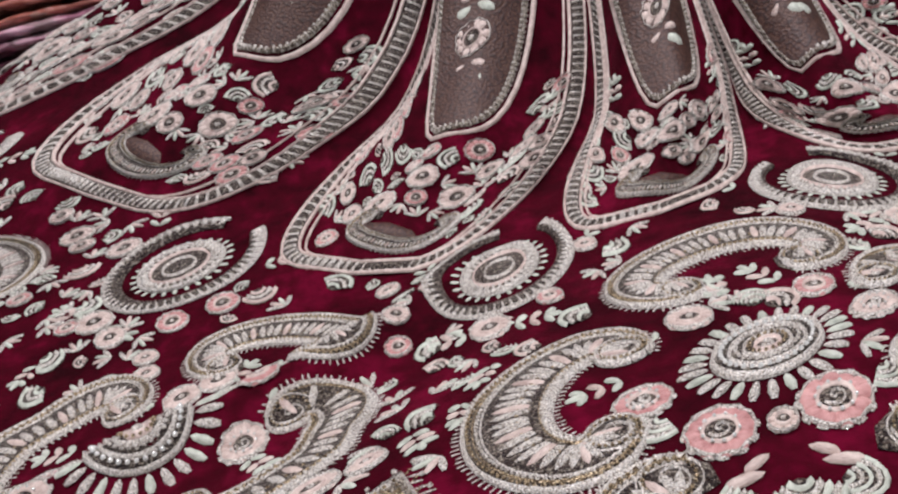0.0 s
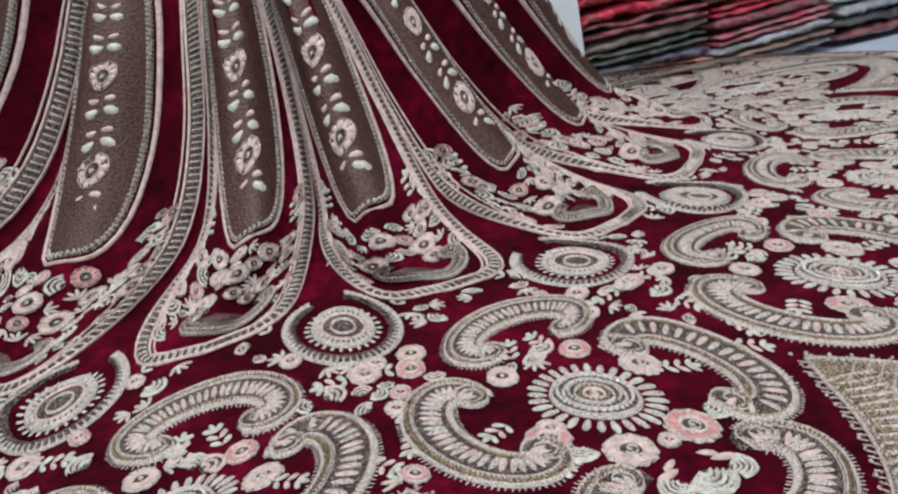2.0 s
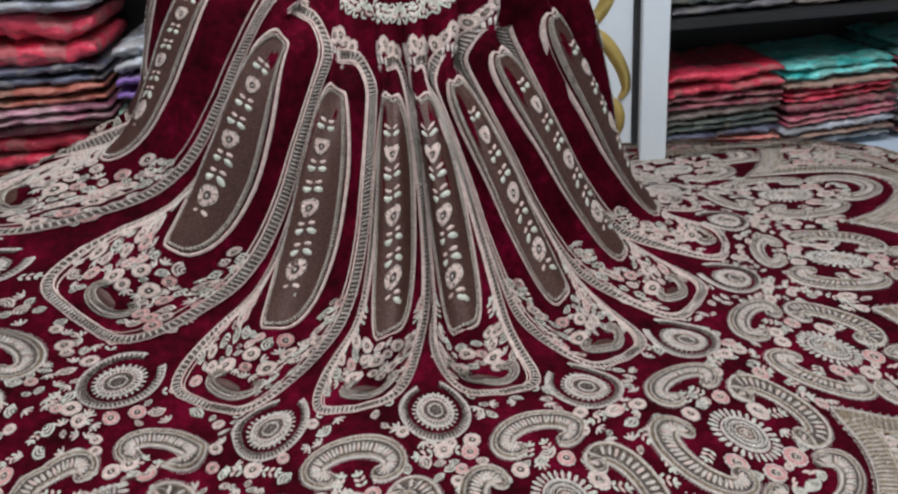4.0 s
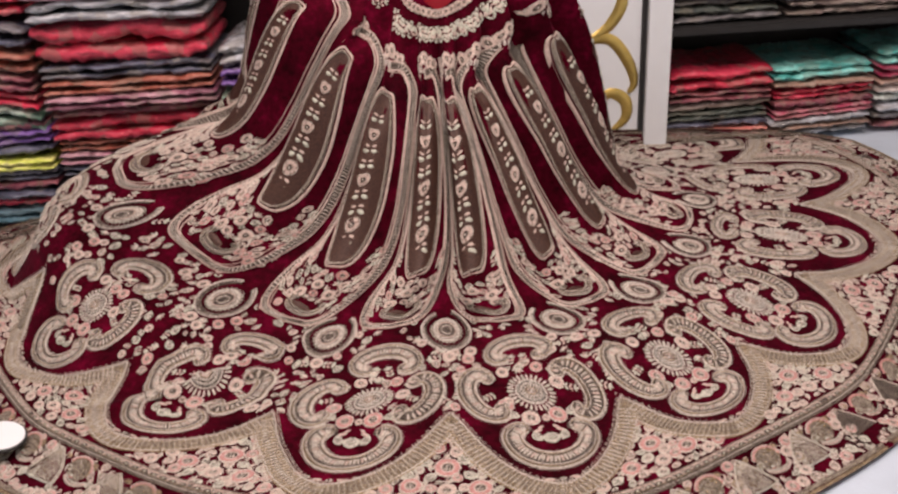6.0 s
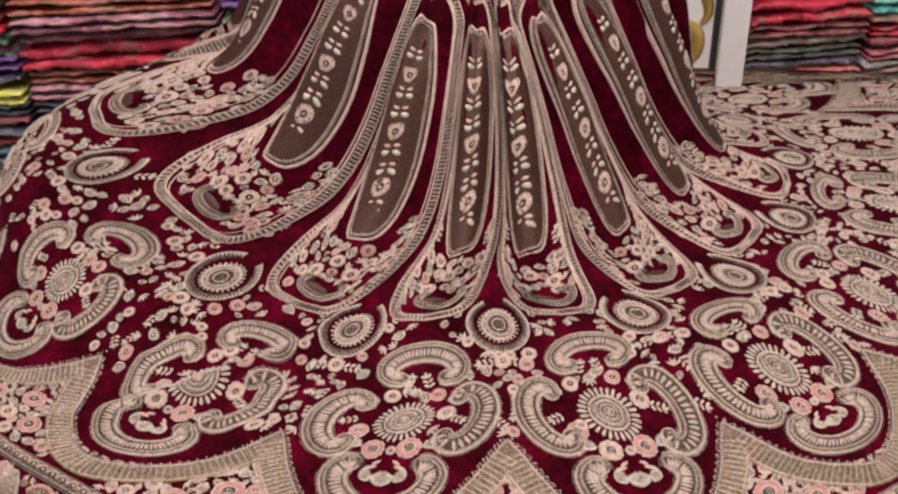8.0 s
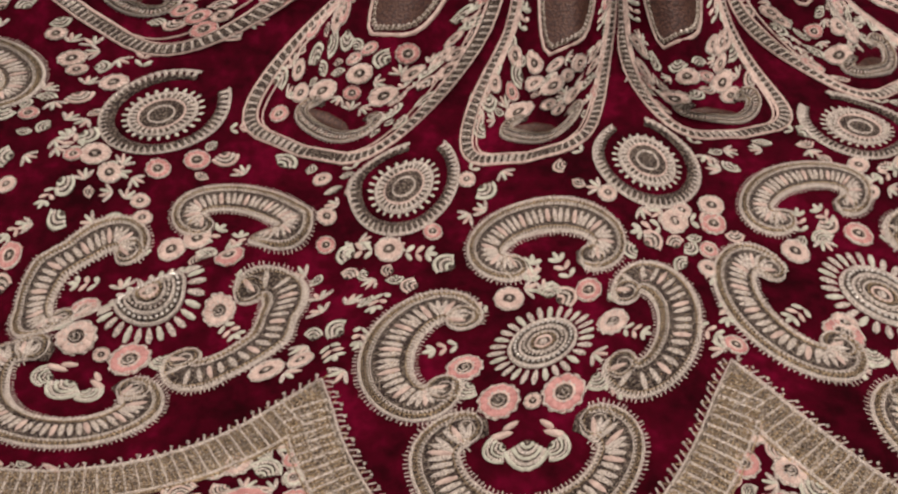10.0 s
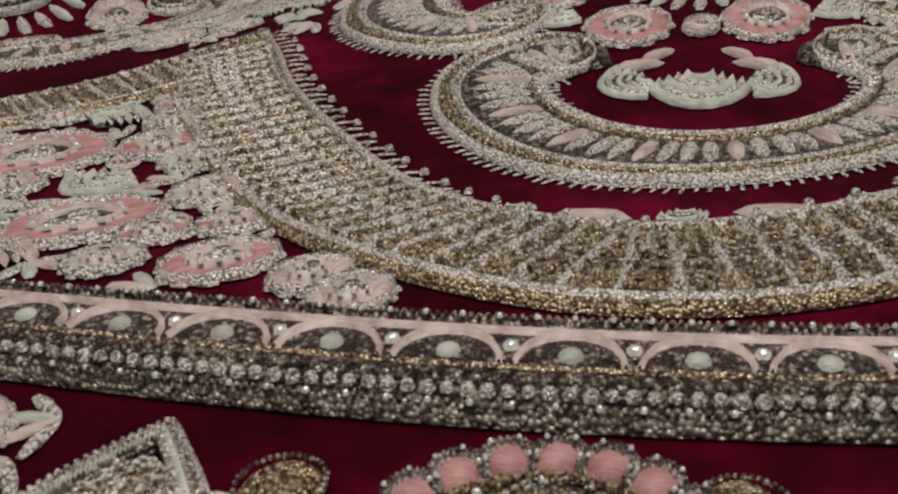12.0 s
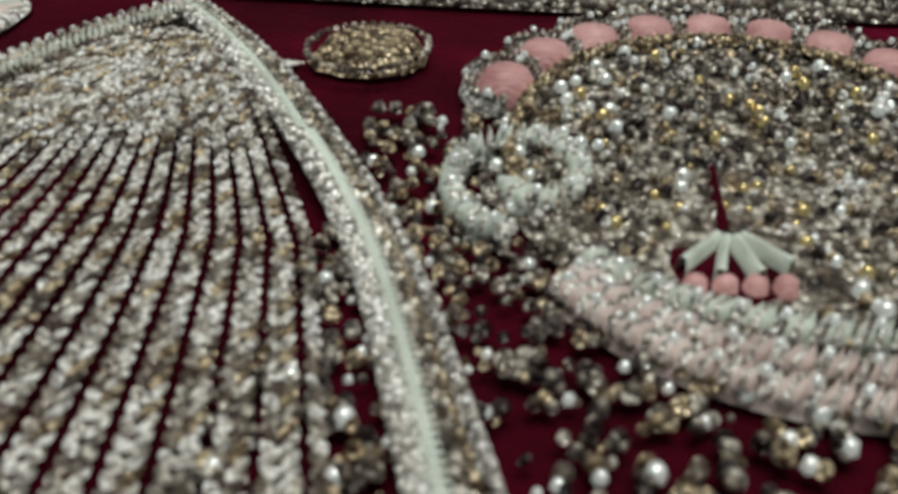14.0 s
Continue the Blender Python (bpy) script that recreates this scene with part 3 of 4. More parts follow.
stack(0.545, 0.79, 0.022, [("maroon", 0.05, 0), ("rust", 0.05, 0), ("navy", 0.05, 0), ("mauve", 0.05, 0), ("rust", 0.05, 0), ("forest", 0.06, 0), ("violet", 0.05, 0), ("steel grey", 0.06, 0)], NEAR_WALL)
stack(-0.53, -0.217, 0.022, [("maroon", 0.05, 0), ("teal", 0.05, 0), ("navy", 0.05, 0), ("tan", 0.05, 0), ("rose", 0.05, 0), ("forest", 0.05, 0), ("crimson", 0.05, 0)], NEAR_WALL)

# ---- white panel with gilt scrolls ----
panel = thing("decorative_panel", "white lacquered panel with gilt scrollwork beside the shelves", "wall panel")
bm = bmesh.new()
box_bm(bm, -0.60, 0.01, 0.0, -0.075, 0.03, 2.2, WALL, 0.002)
part("board", bm, WHITE, panel)
bm = bmesh.new()
box_bm(bm, -0.0745, 0.0, 0.0, -0.0625, 0.03, 2.2, WALL)
part("edging", bm, DARK, panel, "dark edge strip")


def scroll(points, half):
    bm = bmesh.new()
    line = np.array([smooth_curve(np.array([p[i] for p in points], float), np.linspace(0, len(points) - 1, 40)) for i in (0, 1)]).T
    d = np.gradient(line, axis=0)
    d /= np.linalg.norm(d, axis=1, keepdims=True) + 1e-9
    rows = []
    for i, ((x, z), (dx, dz)) in enumerate(zip(line, d)):
        w = half * (0.35 + 0.65 * math.sin(math.pi * i / 39))
        rows.append([bm.verts.new(WALL @ Vector((x - dz * w * t, 0.0095 - 0.006 * (1 - t * t), z + dx * w * t))) for t in (-1, -0.5, 0, 0.5, 1)])
    for a, b in zip(rows, rows[1:]):
        for j in range(4):
            bm.faces.new((a[j], b[j], b[j + 1], a[j + 1])).smooth = True
    part("gilt_scroll", bm, GILT, panel, "raised gilt scroll")


scroll([(-0.32, 0.40), (-0.24, 0.33), (-0.16, 0.32), (-0.11, 0.26), (-0.09, 0.20), (-0.105, 0.17)], 0.016)
scroll([(-0.18, 0.50), (-0.13, 0.43), (-0.16, 0.36), (-0.22, 0.32)], 0.016)
scroll([(-0.20, 0.12), (-0.16, 0.17), (-0.115, 0.15), (-0.11, 0.10), (-0.15, 0.06)], 0.017)
scroll([(-0.40, 0.2), (-0.30, 0.24), (-0.22, 0.2), (-0.2, 0.12)], 0.016)

# ---- the skirt ----
skirt = thing("bridal_skirt", "flared crimson velvet bridal skirt with silver embroidery, spread over the floor", "skirt", at=(CX, CY, 0))
NK, NS = GORES * 28, 190
kk, ss = np.meshgrid(np.arange(NK) / 28.0, np.linspace(0, HEM, NS), indexing="ij")
pts = cloth(kk, ss).reshape(-1, 3)
faces = [(i * NS + j, i * NS + j + 1, ((i + 1) % NK) * NS + j + 1, ((i + 1) % NK) * NS + j) for i in range(NK) for j in range(NS - 1)]
me = bpy.data.meshes.new("velvet")
me.from_pydata(pts.tolist(), [], faces)
me.materials.append(VELVET)
me.polygons.foreach_set("use_smooth", [True] * len(faces))
me.update()
velvet = new("velvet", me)
velvet.parent = skirt
velvet.matrix_parent_inverse = skirt.matrix_basis.inverted()

# the white card at the hem
tag = thing("swing_tag", "round white card tag with a dark edge lying on the hem", "tag", at=(-0.445, 0.275, 0.03))
for what, rad, z0, z1, mat_, lab in (("card", 0.034, 0.0345, 0.0365, WHITE, ""), ("backing", 0.037, 0.031, 0.0343, DARK, "dark backing")):
    bm = bmesh.new()
    made = bmesh.ops.create_cone(bm, cap_ends=True, segments=36, radius1=rad, radius2=rad, depth=z1 - z0)["verts"]
    bmesh.ops.transform(bm, matrix=Matrix.Translation((-0.445, 0.275, (z0 + z1) / 2)) @ Matrix.Rotation(radians(14), 4, "Y"), verts=made)
    part(what, bm, mat_, tag, lab)


def fix(ob):
    ob.matrix_parent_inverse = skirt.matrix_basis.inverted()
    return ob


def kidney(e, line_fn, half, near):
    """A curled paisley: thick crescent with curled ends, cords along its edges, rows of stitches and a fringe."""
    n = 46 if near else 22
    line = line_fn(n)
    t = np.linspace(0, 1, n)
    w = half * np.clip(np.minimum(t, 1 - t) * 16, 0.0, 1) ** 0.5 * (0.70 + 0.30 * np.sin(np.pi * t))
    e.ribbon(line, w, DRK, 0.0008, 0.0018, 6)
    d = np.gradient(line, axis=0)
    d /= np.linalg.norm(d, axis=1, keepdims=True)
    nr = np.stack([-d[:, 1], d[:, 0]], -1)
    inner, ni, wi = line[2:-2], nr[2:-2], w[2:-2]
    st = half / 0.021

    def off(f):
        return inner + ni * (wi * f)[:, None]

    # outer and inner cords, with a double gold line on the hollow side
    for f, m, wd in ((0.93, STI, 0.0016), (0.72, GOL, 0.0010), (-0.93, STI, 0.0015), (-0.52, STI, 0.0017), (-0.70, GOL, 0.0009)):
        e.ribbon(off(f), wd * st, m, 0.0020, 0.0014, 2)
    # teardrops set side by side across the body, wide end outwards
    p, q = e.along(off(-0.36), 0.0074 * st)
    for i, ((x, y), (dx, dy)) in enumerate(zip(p, q)):
        e.petal(x, y, math.atan2(dx, -dy) + random.uniform(-0.08, 0.08), half * 0.92, 0.0058 * st, STI if i % 4 else BLU, 0.0036, 7, base=0.0022)
        if near:
            e.bead(x - dy * half * 0.62 + dx * 0.0037 * st, y + dx * half * 0.62 + dy * 0.0037 * st, 0.0012 * st, GOL, 0.0034)
    for at, rr in ((3, 0.66), (-4, 0.66)):
        x, y = line[at]
        e.disc(x, y, half * rr, DRK, 0.0030, 14)
        e.ribbon(arc(x, y, half * rr * 0.95, half * rr * 0.95, 0, 360, 18), 0.0012 * st, STI, 0.0022, 0.0014, 2)
        spin = np.linspace(0.8, 9.5, 24)
        e.ribbon(np.stack([x + half * 0.058 * spin * np.cos(spin), y + half * 0.058 * spin * np.sin(spin)], -1), 0.0011 * st, STI, 0.0032, 0.0010, 2)
        if near:
            e.beads(arc(x, y, half * rr * 0.76, half * rr * 0.76, 0, 360, 24), 0.0030 * st, 0.0010 * st, GOL, 0.0042)
    if near:
        e.bars(off(0.83), half * 0.10, 0.0034 * st, STI, 0.0008, 0.0034)
        e.beads(off(-0.61), 0.0034 * st, 0.0011 * st, STI, 0.0036)
        e.beads(off(-0.81), 0.0040 * st, 0.0012 * st, GOL, 0.0036)
        for f, sd in ((0.97, 1), (-0.97, -1)):
            e.fringe(off(f), sd, 0.0050 * st, 0.0036, STI, 0.0014)


def curl_line(cx, cy, rx, ry, a0, a1, curl=0.45, hook=95):
    """Arc with both ends curled inwards."""
    def line(n):
        body = arc(cx, cy, rx, ry, a0, a1, 60)
        out = [body]
        for end, prev, sign in ((body[0], body[1], -1), (body[-1], body[-2], 1)):
            d = (end - prev) / np.linalg.norm(end - prev)
            ang, p, rows = math.atan2(d[1], d[0]), end.copy(), []
            turn = sign * math.copysign(1, a1 - a0)
            length = curl * 0.5 * (rx + ry) * math.radians(hook)
            for i in range(14):
                ang += turn * math.radians(hook) / 14
                p = p + np.array([math.cos(ang), math.sin(ang)]) * length / 14
                rows.append(p.copy())
            out.append(np.array(rows))
        full = np.concatenate([out[1][::-1], body, out[2]])
        run = np.concatenate([[0], np.cumsum(np.linalg.norm(np.diff(full, axis=0), axis=1))])
        at = np.linspace(0, run[-1], n)
        return np.stack([np.interp(at, run, full[:, i]) for i in (0, 1)], -1)
    return line


def flower(e, x, y, r, near, mat=PNK, petals=9):
    """Padded flower: ragged ring of floss edged with cord, pale inner ring, coiled dark middle."""
    e.piece("flower")
    petals += 3
    for i in range(petals):
        a = 2 * math.pi * i / petals + random.uniform(-0.1, 0.1)
        e.petal(x, y, a, r * random.uniform(0.58, 0.70), r * 0.60, mat, 0.0017, 8, r * 0.32)
        if near:
            e.petal(x, y, a, r * 0.17, r * 0.34, STI, 0.0014, 6, r * 0.86)
    turn = np.linspace(0, 2 * np.pi, 22)
    rag = r * (0.90 + 0.05 * np.sin(petals * turn))
    e.ribbon(np.stack([x + rag * np.cos(turn), y + rag * np.sin(turn)], -1), r * 0.05, STI, 0.0014, 0.0010, 2)
    e.disc(x, y, r * 0.56, DRK, 0.0019, 12)
    e.ribbon(arc(x, y, r * 0.47, r * 0.47, 0, 360, 16), r * 0.10, BLU, 0.0021, 0.0008, 2)
    if near:
        spin = np.linspace(0.6, 9.0, 20)
        e.ribbon(np.stack([x + r * 0.036 * spin * np.cos(spin), y + r * 0.036 * spin * np.sin(spin)], -1), r * 0.05, STI, 0.0022, 0.0010, 2)
        e.beads(arc(x, y, r * 0.5, r * 0.5, 0, 360, 24), r * 0.30, r * 0.06, BEA, 0.0034)
    else:
        e.disc(x, y, r * 0.20, STI, 0.0030, 7)


def shell(e, x, y, ang, r, near, mat=MIN):
    """A fan of padded arches, each a raised cord with a dark groove behind it."""
    e.piece("shell_leaf")
    c, s = math.cos(ang), math.sin(ang)
    e.petal(x, y, ang, r * 1.5, r * 1.6, DRK, 0.0007, 12)
    steps = (0.38, 0.66, 0.94, 1.22, 1.44) if near else (0.5, 0.9, 1.3)
    for i, f in enumerate(steps):
        t = np.radians(np.linspace(-66, 66, 8))
        u, v = r * f * np.cos(t), r * f * np.sin(t) * 0.72
        e.ribbon(np.stack([x + u * c - v * s, y + u * s + v * c], -1), r * (0.105 if near else 0.14), (mat, STI)[i % 2], 0.09 * r, 0.08 * r, 2)


def spray(e, x, y, ang, size, near, mats=(MIN, BLU)):
    """A sprig of small leaves in pairs."""
    e.piece("leaf_sprays")
    for i, f in enumerate((0.1, 0.45, 0.8)):
        px, py = x + math.cos(ang) * size * f, y + math.sin(ang) * size * f
        for sd in (-1, 1):
            e.petal(px, py, ang + sd * 0.9, size * 0.42, size * 0.2, mats[i % 2], 0.0022, 7)
    e.petal(x + math.cos(ang) * size * 0.8, y + math.sin(ang) * size * 0.8, ang, size * 0.45, size * 0.2, mats[0], 0.0022, 7)


def bud(e, x, y, ang, r):
    """An oval bud on a stalk, edged with tiny beads."""
    e.piece("leaf_sprays")
    c, s = math.cos(ang), math.sin(ang)
    e.petal(x, y, ang, r, r * 0.75, GOL, 0.0028, 12)
    for f in (-0.25, 0.0, 0.25):
        e.petal(x + c * r * 0.1, y + s * r * 0.1, ang + f, r * 0.8, r * 0.14, MIN, 0.0036, 6)
    e.petal(x, y, ang + math.pi, r * 0.75, r * 0.2, STI, 0.002, 6)
    t = np.linspace(0, 2 * np.pi, 20)
    u, v = r * 0.5 * (1 - np.cos(t)), r * 0.40 * np.sin(t)
    e.beads(np.stack([x + u * c - v * s, y + u * s + v * c], -1), 0.0010, 0.00045, SIL, 0.0018)


def rosette(e, field, x, y, r, near, macro):
    """Round flower: a crown of pink scallops, a field of beads, a coiled string of beads and a forked sprig."""
    rng = random.Random(7)
    for i in range(10):
        a = math.radians(206 + i * 16)
        px, py = x + math.cos(a) * r * 0.91, y + math.sin(a) * r * 0.91
        e.disc(px, py, r * 0.125, PNK, 0.0024, 12, 0.7)
        if near:
            rim = arc(px, py, r * 0.15, r * 0.15, math.degrees(a) - 120, math.degrees(a) + 120, 12)
            e.ribbon(rim, 0.0006, STI, 0.0008, 0.0010, 2)
            if macro:
                e.beads(rim, 0.0009, 0.00042, SIL, 0.0022)
                e.beads(rim, 0.0041, 0.00045, BEA, 0.0026)
    e.disc(x, y, r * 0.82, SIL, 0.0008, 30, 0.93)
    # coiled string of beads, running out into two curved strings
    t = np.linspace(0, 1, 60)
    ang = np.radians(100 + 400 * t)
    rad = r * (0.29 - 0.20 * t)
    coil = np.stack([x - r * 0.72 + rad * np.cos(ang), y + r * 0.16 + rad * np.sin(ang)], -1)
    strings = [(coil, MIN, 0.0010)]
    for f, m in ((0.66, MIN), (0.80, BLU), (0.92, BLU)):
        strings.append((arc(x + r * 0.3, y + r * 0.22, r * (0.75 + 0.35 * f), r * f, 35, 150, 30), m, 0.0010))
    strings.append((arc(x, y, r * 0.79, r * 0.79, 160, 380, 40), GOL, 0.0008))
    for line, m, q in strings:
        e.ribbon(line, q * 0.9, m, 0.0006, 0.0005, 2)
        if near and m != GOL:
            e.bars(line, q * 1.0, q * 0.9, m, q * 0.30, 0.0026, 0.5)
            e.bars(line + q * 0.2, q * 0.95, q * 1.35, STI, q * 0.30, 0.0027, 0.5)
            e.beads(line, q * 3.1, q * 0.5, BEA, 0.0030)
        elif near:
            e.beads(line, q * 1.5, q, m, 0.0022)
    # forked sprig over pink lobes
    fx, fy = x - r * 0.13, y + r * 0.42
    e.disc(fx, fy + r * 0.12, r * 0.20, VEL, 0.0012, 14, 0.9)
    for i in range(4):
        a = 1.57 + (1.5 - i) * 0.50
        e.disc(fx + (i - 1.5) * r * 0.085, fy + r * 0.24, r * 0.05, PNK, 0.0022, 9)
        run = np.linspace(r * 0.05, r * 0.23, 5)
        e.ribbon(np.stack([fx + math.cos(a) * run, fy + math.sin(a) * run], -1), 0.0006, MIN, 0.0014, 0.0010, 4)
    e.ribbon(np.array([[fx, fy - r * 0.32], [fx, fy - r * 0.15], [fx, fy]]), 0.0009, VEL, 0.0018, 0.0006, 2)
    if near:
        for i in range(900 if macro else 90):
            a, q = rng.uniform(0, 6.283), r * 0.80 * math.sqrt(rng.random())
            size = rng.uniform(0.00035, 0.00085) if macro else 0.0011
            if math.hypot(x + math.cos(a) * q - fx, y + math.sin(a) * q - fy - r * 0.12) < r * 0.21:
                continue
            field.bead(x + math.cos(a) * q, y + math.sin(a) * q, size, rng.choice((BEA, SIL, SIL, GOL, GOL, SIL, DRK, DRK, SIL, STI, BRA)), 0.0007 + 1.5 * size)
    if macro:
        # loose scatter of beads and sequins towards the hem
        for i in range(3000):
            px, py = x + rng.uniform(-1.55, 1.5) * r, y + rng.uniform(-0.25, 2.1) * r
            if math.hypot(px - x, py - y) < 0.82 * r or px < x - r * (1.30 + 0.15 * (py - y) / r):
                continue
            size = rng.uniform(0.0003, 0.0008)
            field.bead(px, py, size, rng.choice((BEA, SIL, SIL, GOL, SIL, GOL, DRK, DRK)), 0.0003 + 1.6 * size)


def fan(e, x, y, half, length, near):
    """Arched fan: mint cord to a point, rows of thread beads spreading below it."""
    left = np.array([[x, y], [x - half * 0.36, y + length * 0.22], [x - half * 0.74, y + length * 0.55], [x - half, y + length * 0.95]])
    t = np.linspace(0, 3, 16)
    edge = np.stack([smooth_curve(left[:, i], t) for i in (0, 1)], -1)
    mirror = edge * [-1, 1] + [2 * x, 0]
    ring = np.concatenate([edge, mirror[::-1]])
    n = len(ring)
    centre = ring.mean(0)
    if not near:
        e.add(np.concatenate([ring, (ring - centre) * 0.85 + centre, [centre]]), np.concatenate([np.zeros(n), np.full(n, 0.0009), [0.001]]),
              [(i, (i + 1) % n, n + (i + 1) % n, n + i) for i in range(n)] + [(n + i, n + (i + 1) % n, 2 * n) for i in range(n)], DRK)
    for side in (edge, mirror):
        e.ribbon(side, 0.0010, STI, 0.0010, 0.0008, 2)
        shrunk = (side - [x, y]) * [0.92, 0.985] + [x, y + length * 0.025]
        e.ribbon(shrunk, np.linspace(0.0020, 0.0010, 16), SIL, 0.0006, 0.0006, 4)
        if near:
            for f, m in ((-0.0011, STI), (0.0, MIN), (0.0011, SIL)):
                e.bars(shrunk + [f, 0], 0.0009, 0.0007, m, 0.00042, 0.0022, 0.55)
            e.beads(side + [0.0011 if side is edge else -0.0011, 0], 0.0010, 0.0005, GOL, 0.0022)
            e.beads(side, 0.0013, 0.0005, STI, 0.0024)
    foot = np.array([edge[-1], [x - half * 0.5, y + length * 0.99], [x + half * 0.5, y + length * 0.99], mirror[-1]])
    if near:
        e.beads(foot, 0.0014, 0.0009, MIN, 0.0020)
        e.beads(foot + [0, 0.0020], 0.0012, 0.0007, BEA, 0.0016)
    if near:
        for i in range(19):
            f = (i - 9) / 9.4
            q = np.linspace(0.05 + 0.04 * abs(f), 0.95, 12)
            spread = np.interp(q, [0, 0.22, 0.55, 0.95], [0, 0.36, 0.74, 1.0]) * half * 0.74
            row = np.stack([x + f * spread, y + length * (0.04 + 0.95 * q)], -1)
            for (px, py), (dx, dy) in zip(*e.along(row, 0.0013)):
                lean = math.atan2(dy, dx)
                e.petal(px, py, lean + 0.55, 0.0021, 0.0010, (STI, SIL, STI, GOL)[random.randrange(4)], 0.0017, 6, base=0.0013)
                e.petal(px + 0.0006, py, lean - 0.5, 0.0020, 0.0010, STI if near and random.random() < 0.4 else SIL, 0.0013, 6, base=0.0012)


def medallion(e, near):
    for i in range(28):
        a = 2 * math.pi * i / 28
        e.petal(0, 0, a, 0.0150 * random.uniform(0.9, 1.08), 0.0056, STI if i % 3 else MIN, 0.0026, 7, 0.0290)
    e.disc(0, 0, 0.0275, DRK, 0.0022, 28, 0.9)
    for rr, m, w in ((0.0268, STI, 0.0018), (0.0190, STI, 0.0018), (0.0120, STI, 0.0014), (0.0065, BLU, 0.0014)):
        e.ribbon(arc(0, 0, rr, rr, 0, 360, 30), w, m, 0.0026, 0.0016, 2)
    if near:
        e.beads(arc(0, 0, 0.0228, 0.0228, 0, 360, 40), 0.0042, 0.0014, BEA, 0.0052)
        e.beads(arc(0, 0, 0.0157, 0.0157, 0, 360, 40), 0.0036, 0.0013, STI, 0.005)
        e.beads(arc(0, 0, 0.0092, 0.0092, 0, 360, 30), 0.0034, 0.0012, GOL, 0.005)
    e.disc(0, 0, 0.004, STI, 0.005, 8)


def pack(e, rng, box, inside, taken, tries, near, flowers=(PNK, BLU, BLU), sizes=(0.0125, 0.0095, 0.007)):
    """Fills a region with flowers, shells and sprigs that keep clear of one another."""
    x0, x1, y0, y1 = box
    for size, count in zip(sizes, (tries, 2 * tries, 5 * tries)):
        for i in range(count):
            x, y = rng.uniform(x0, x1), rng.uniform(y0, y1)
            if not inside(x, y) or any((x - a) ** 2 + (y - b) ** 2 < (0.80 * (size + c)) ** 2 for a, b, c in taken):
                continue
            taken.append((x, y, size))
            pick, turn = rng.random(), rng.uniform(0, 6.28)
            if size == sizes[2] and pick < 0.75:
                e.piece("leaf_sprays")
                for j in range(4):
                    e.petal(x - math.cos(turn) * size * 0.8, y - math.sin(turn) * size * 0.8, turn + (j - 1.5) * 0.62, size * 1.9, size * 0.56, (STI, BLU, MIN, STI)[j], 0.0024, 7)
            elif pick < 0.45:
                flower(e, x, y, size, near, rng.choice(flowers), 8)
            else:
                shell(e, x - math.cos(turn) * size * 0.7, y - math.sin(turn) * size * 0.7, turn, size * 1.05, near, rng.choice((MIN, MIN, BLU)))


def scallop_r(x):
    """Plan radius of the scalloped border at x gores from a scallop's middle."""
    x = abs((x + 0.5) % 1 - 0.5)
    return 0.868 - 0.152 * (2 * x) ** 1.8


def border_line(k0, x0, x1, n, off=0.0):
    """The scallop's course as points in the frame of (k0, r = 0.80)."""
    xs = np.linspace(x0, x1, n)
    s0 = s_at(0.80)
    b = np.array([s_at(scallop_r(x + 0.5)) for x in xs])
    w = np.array([gore_width(k0, v) for v in b])
    return np.stack([xs * w, b - s0 + off], -1)


def front(k):
    return -0.3 <= k <= 10.6


S_MED, S_TRI, S_ROPE, S_OVAL = s_at(0.658), s_at(0.80), s_at(0.9045), s_at(0.50)

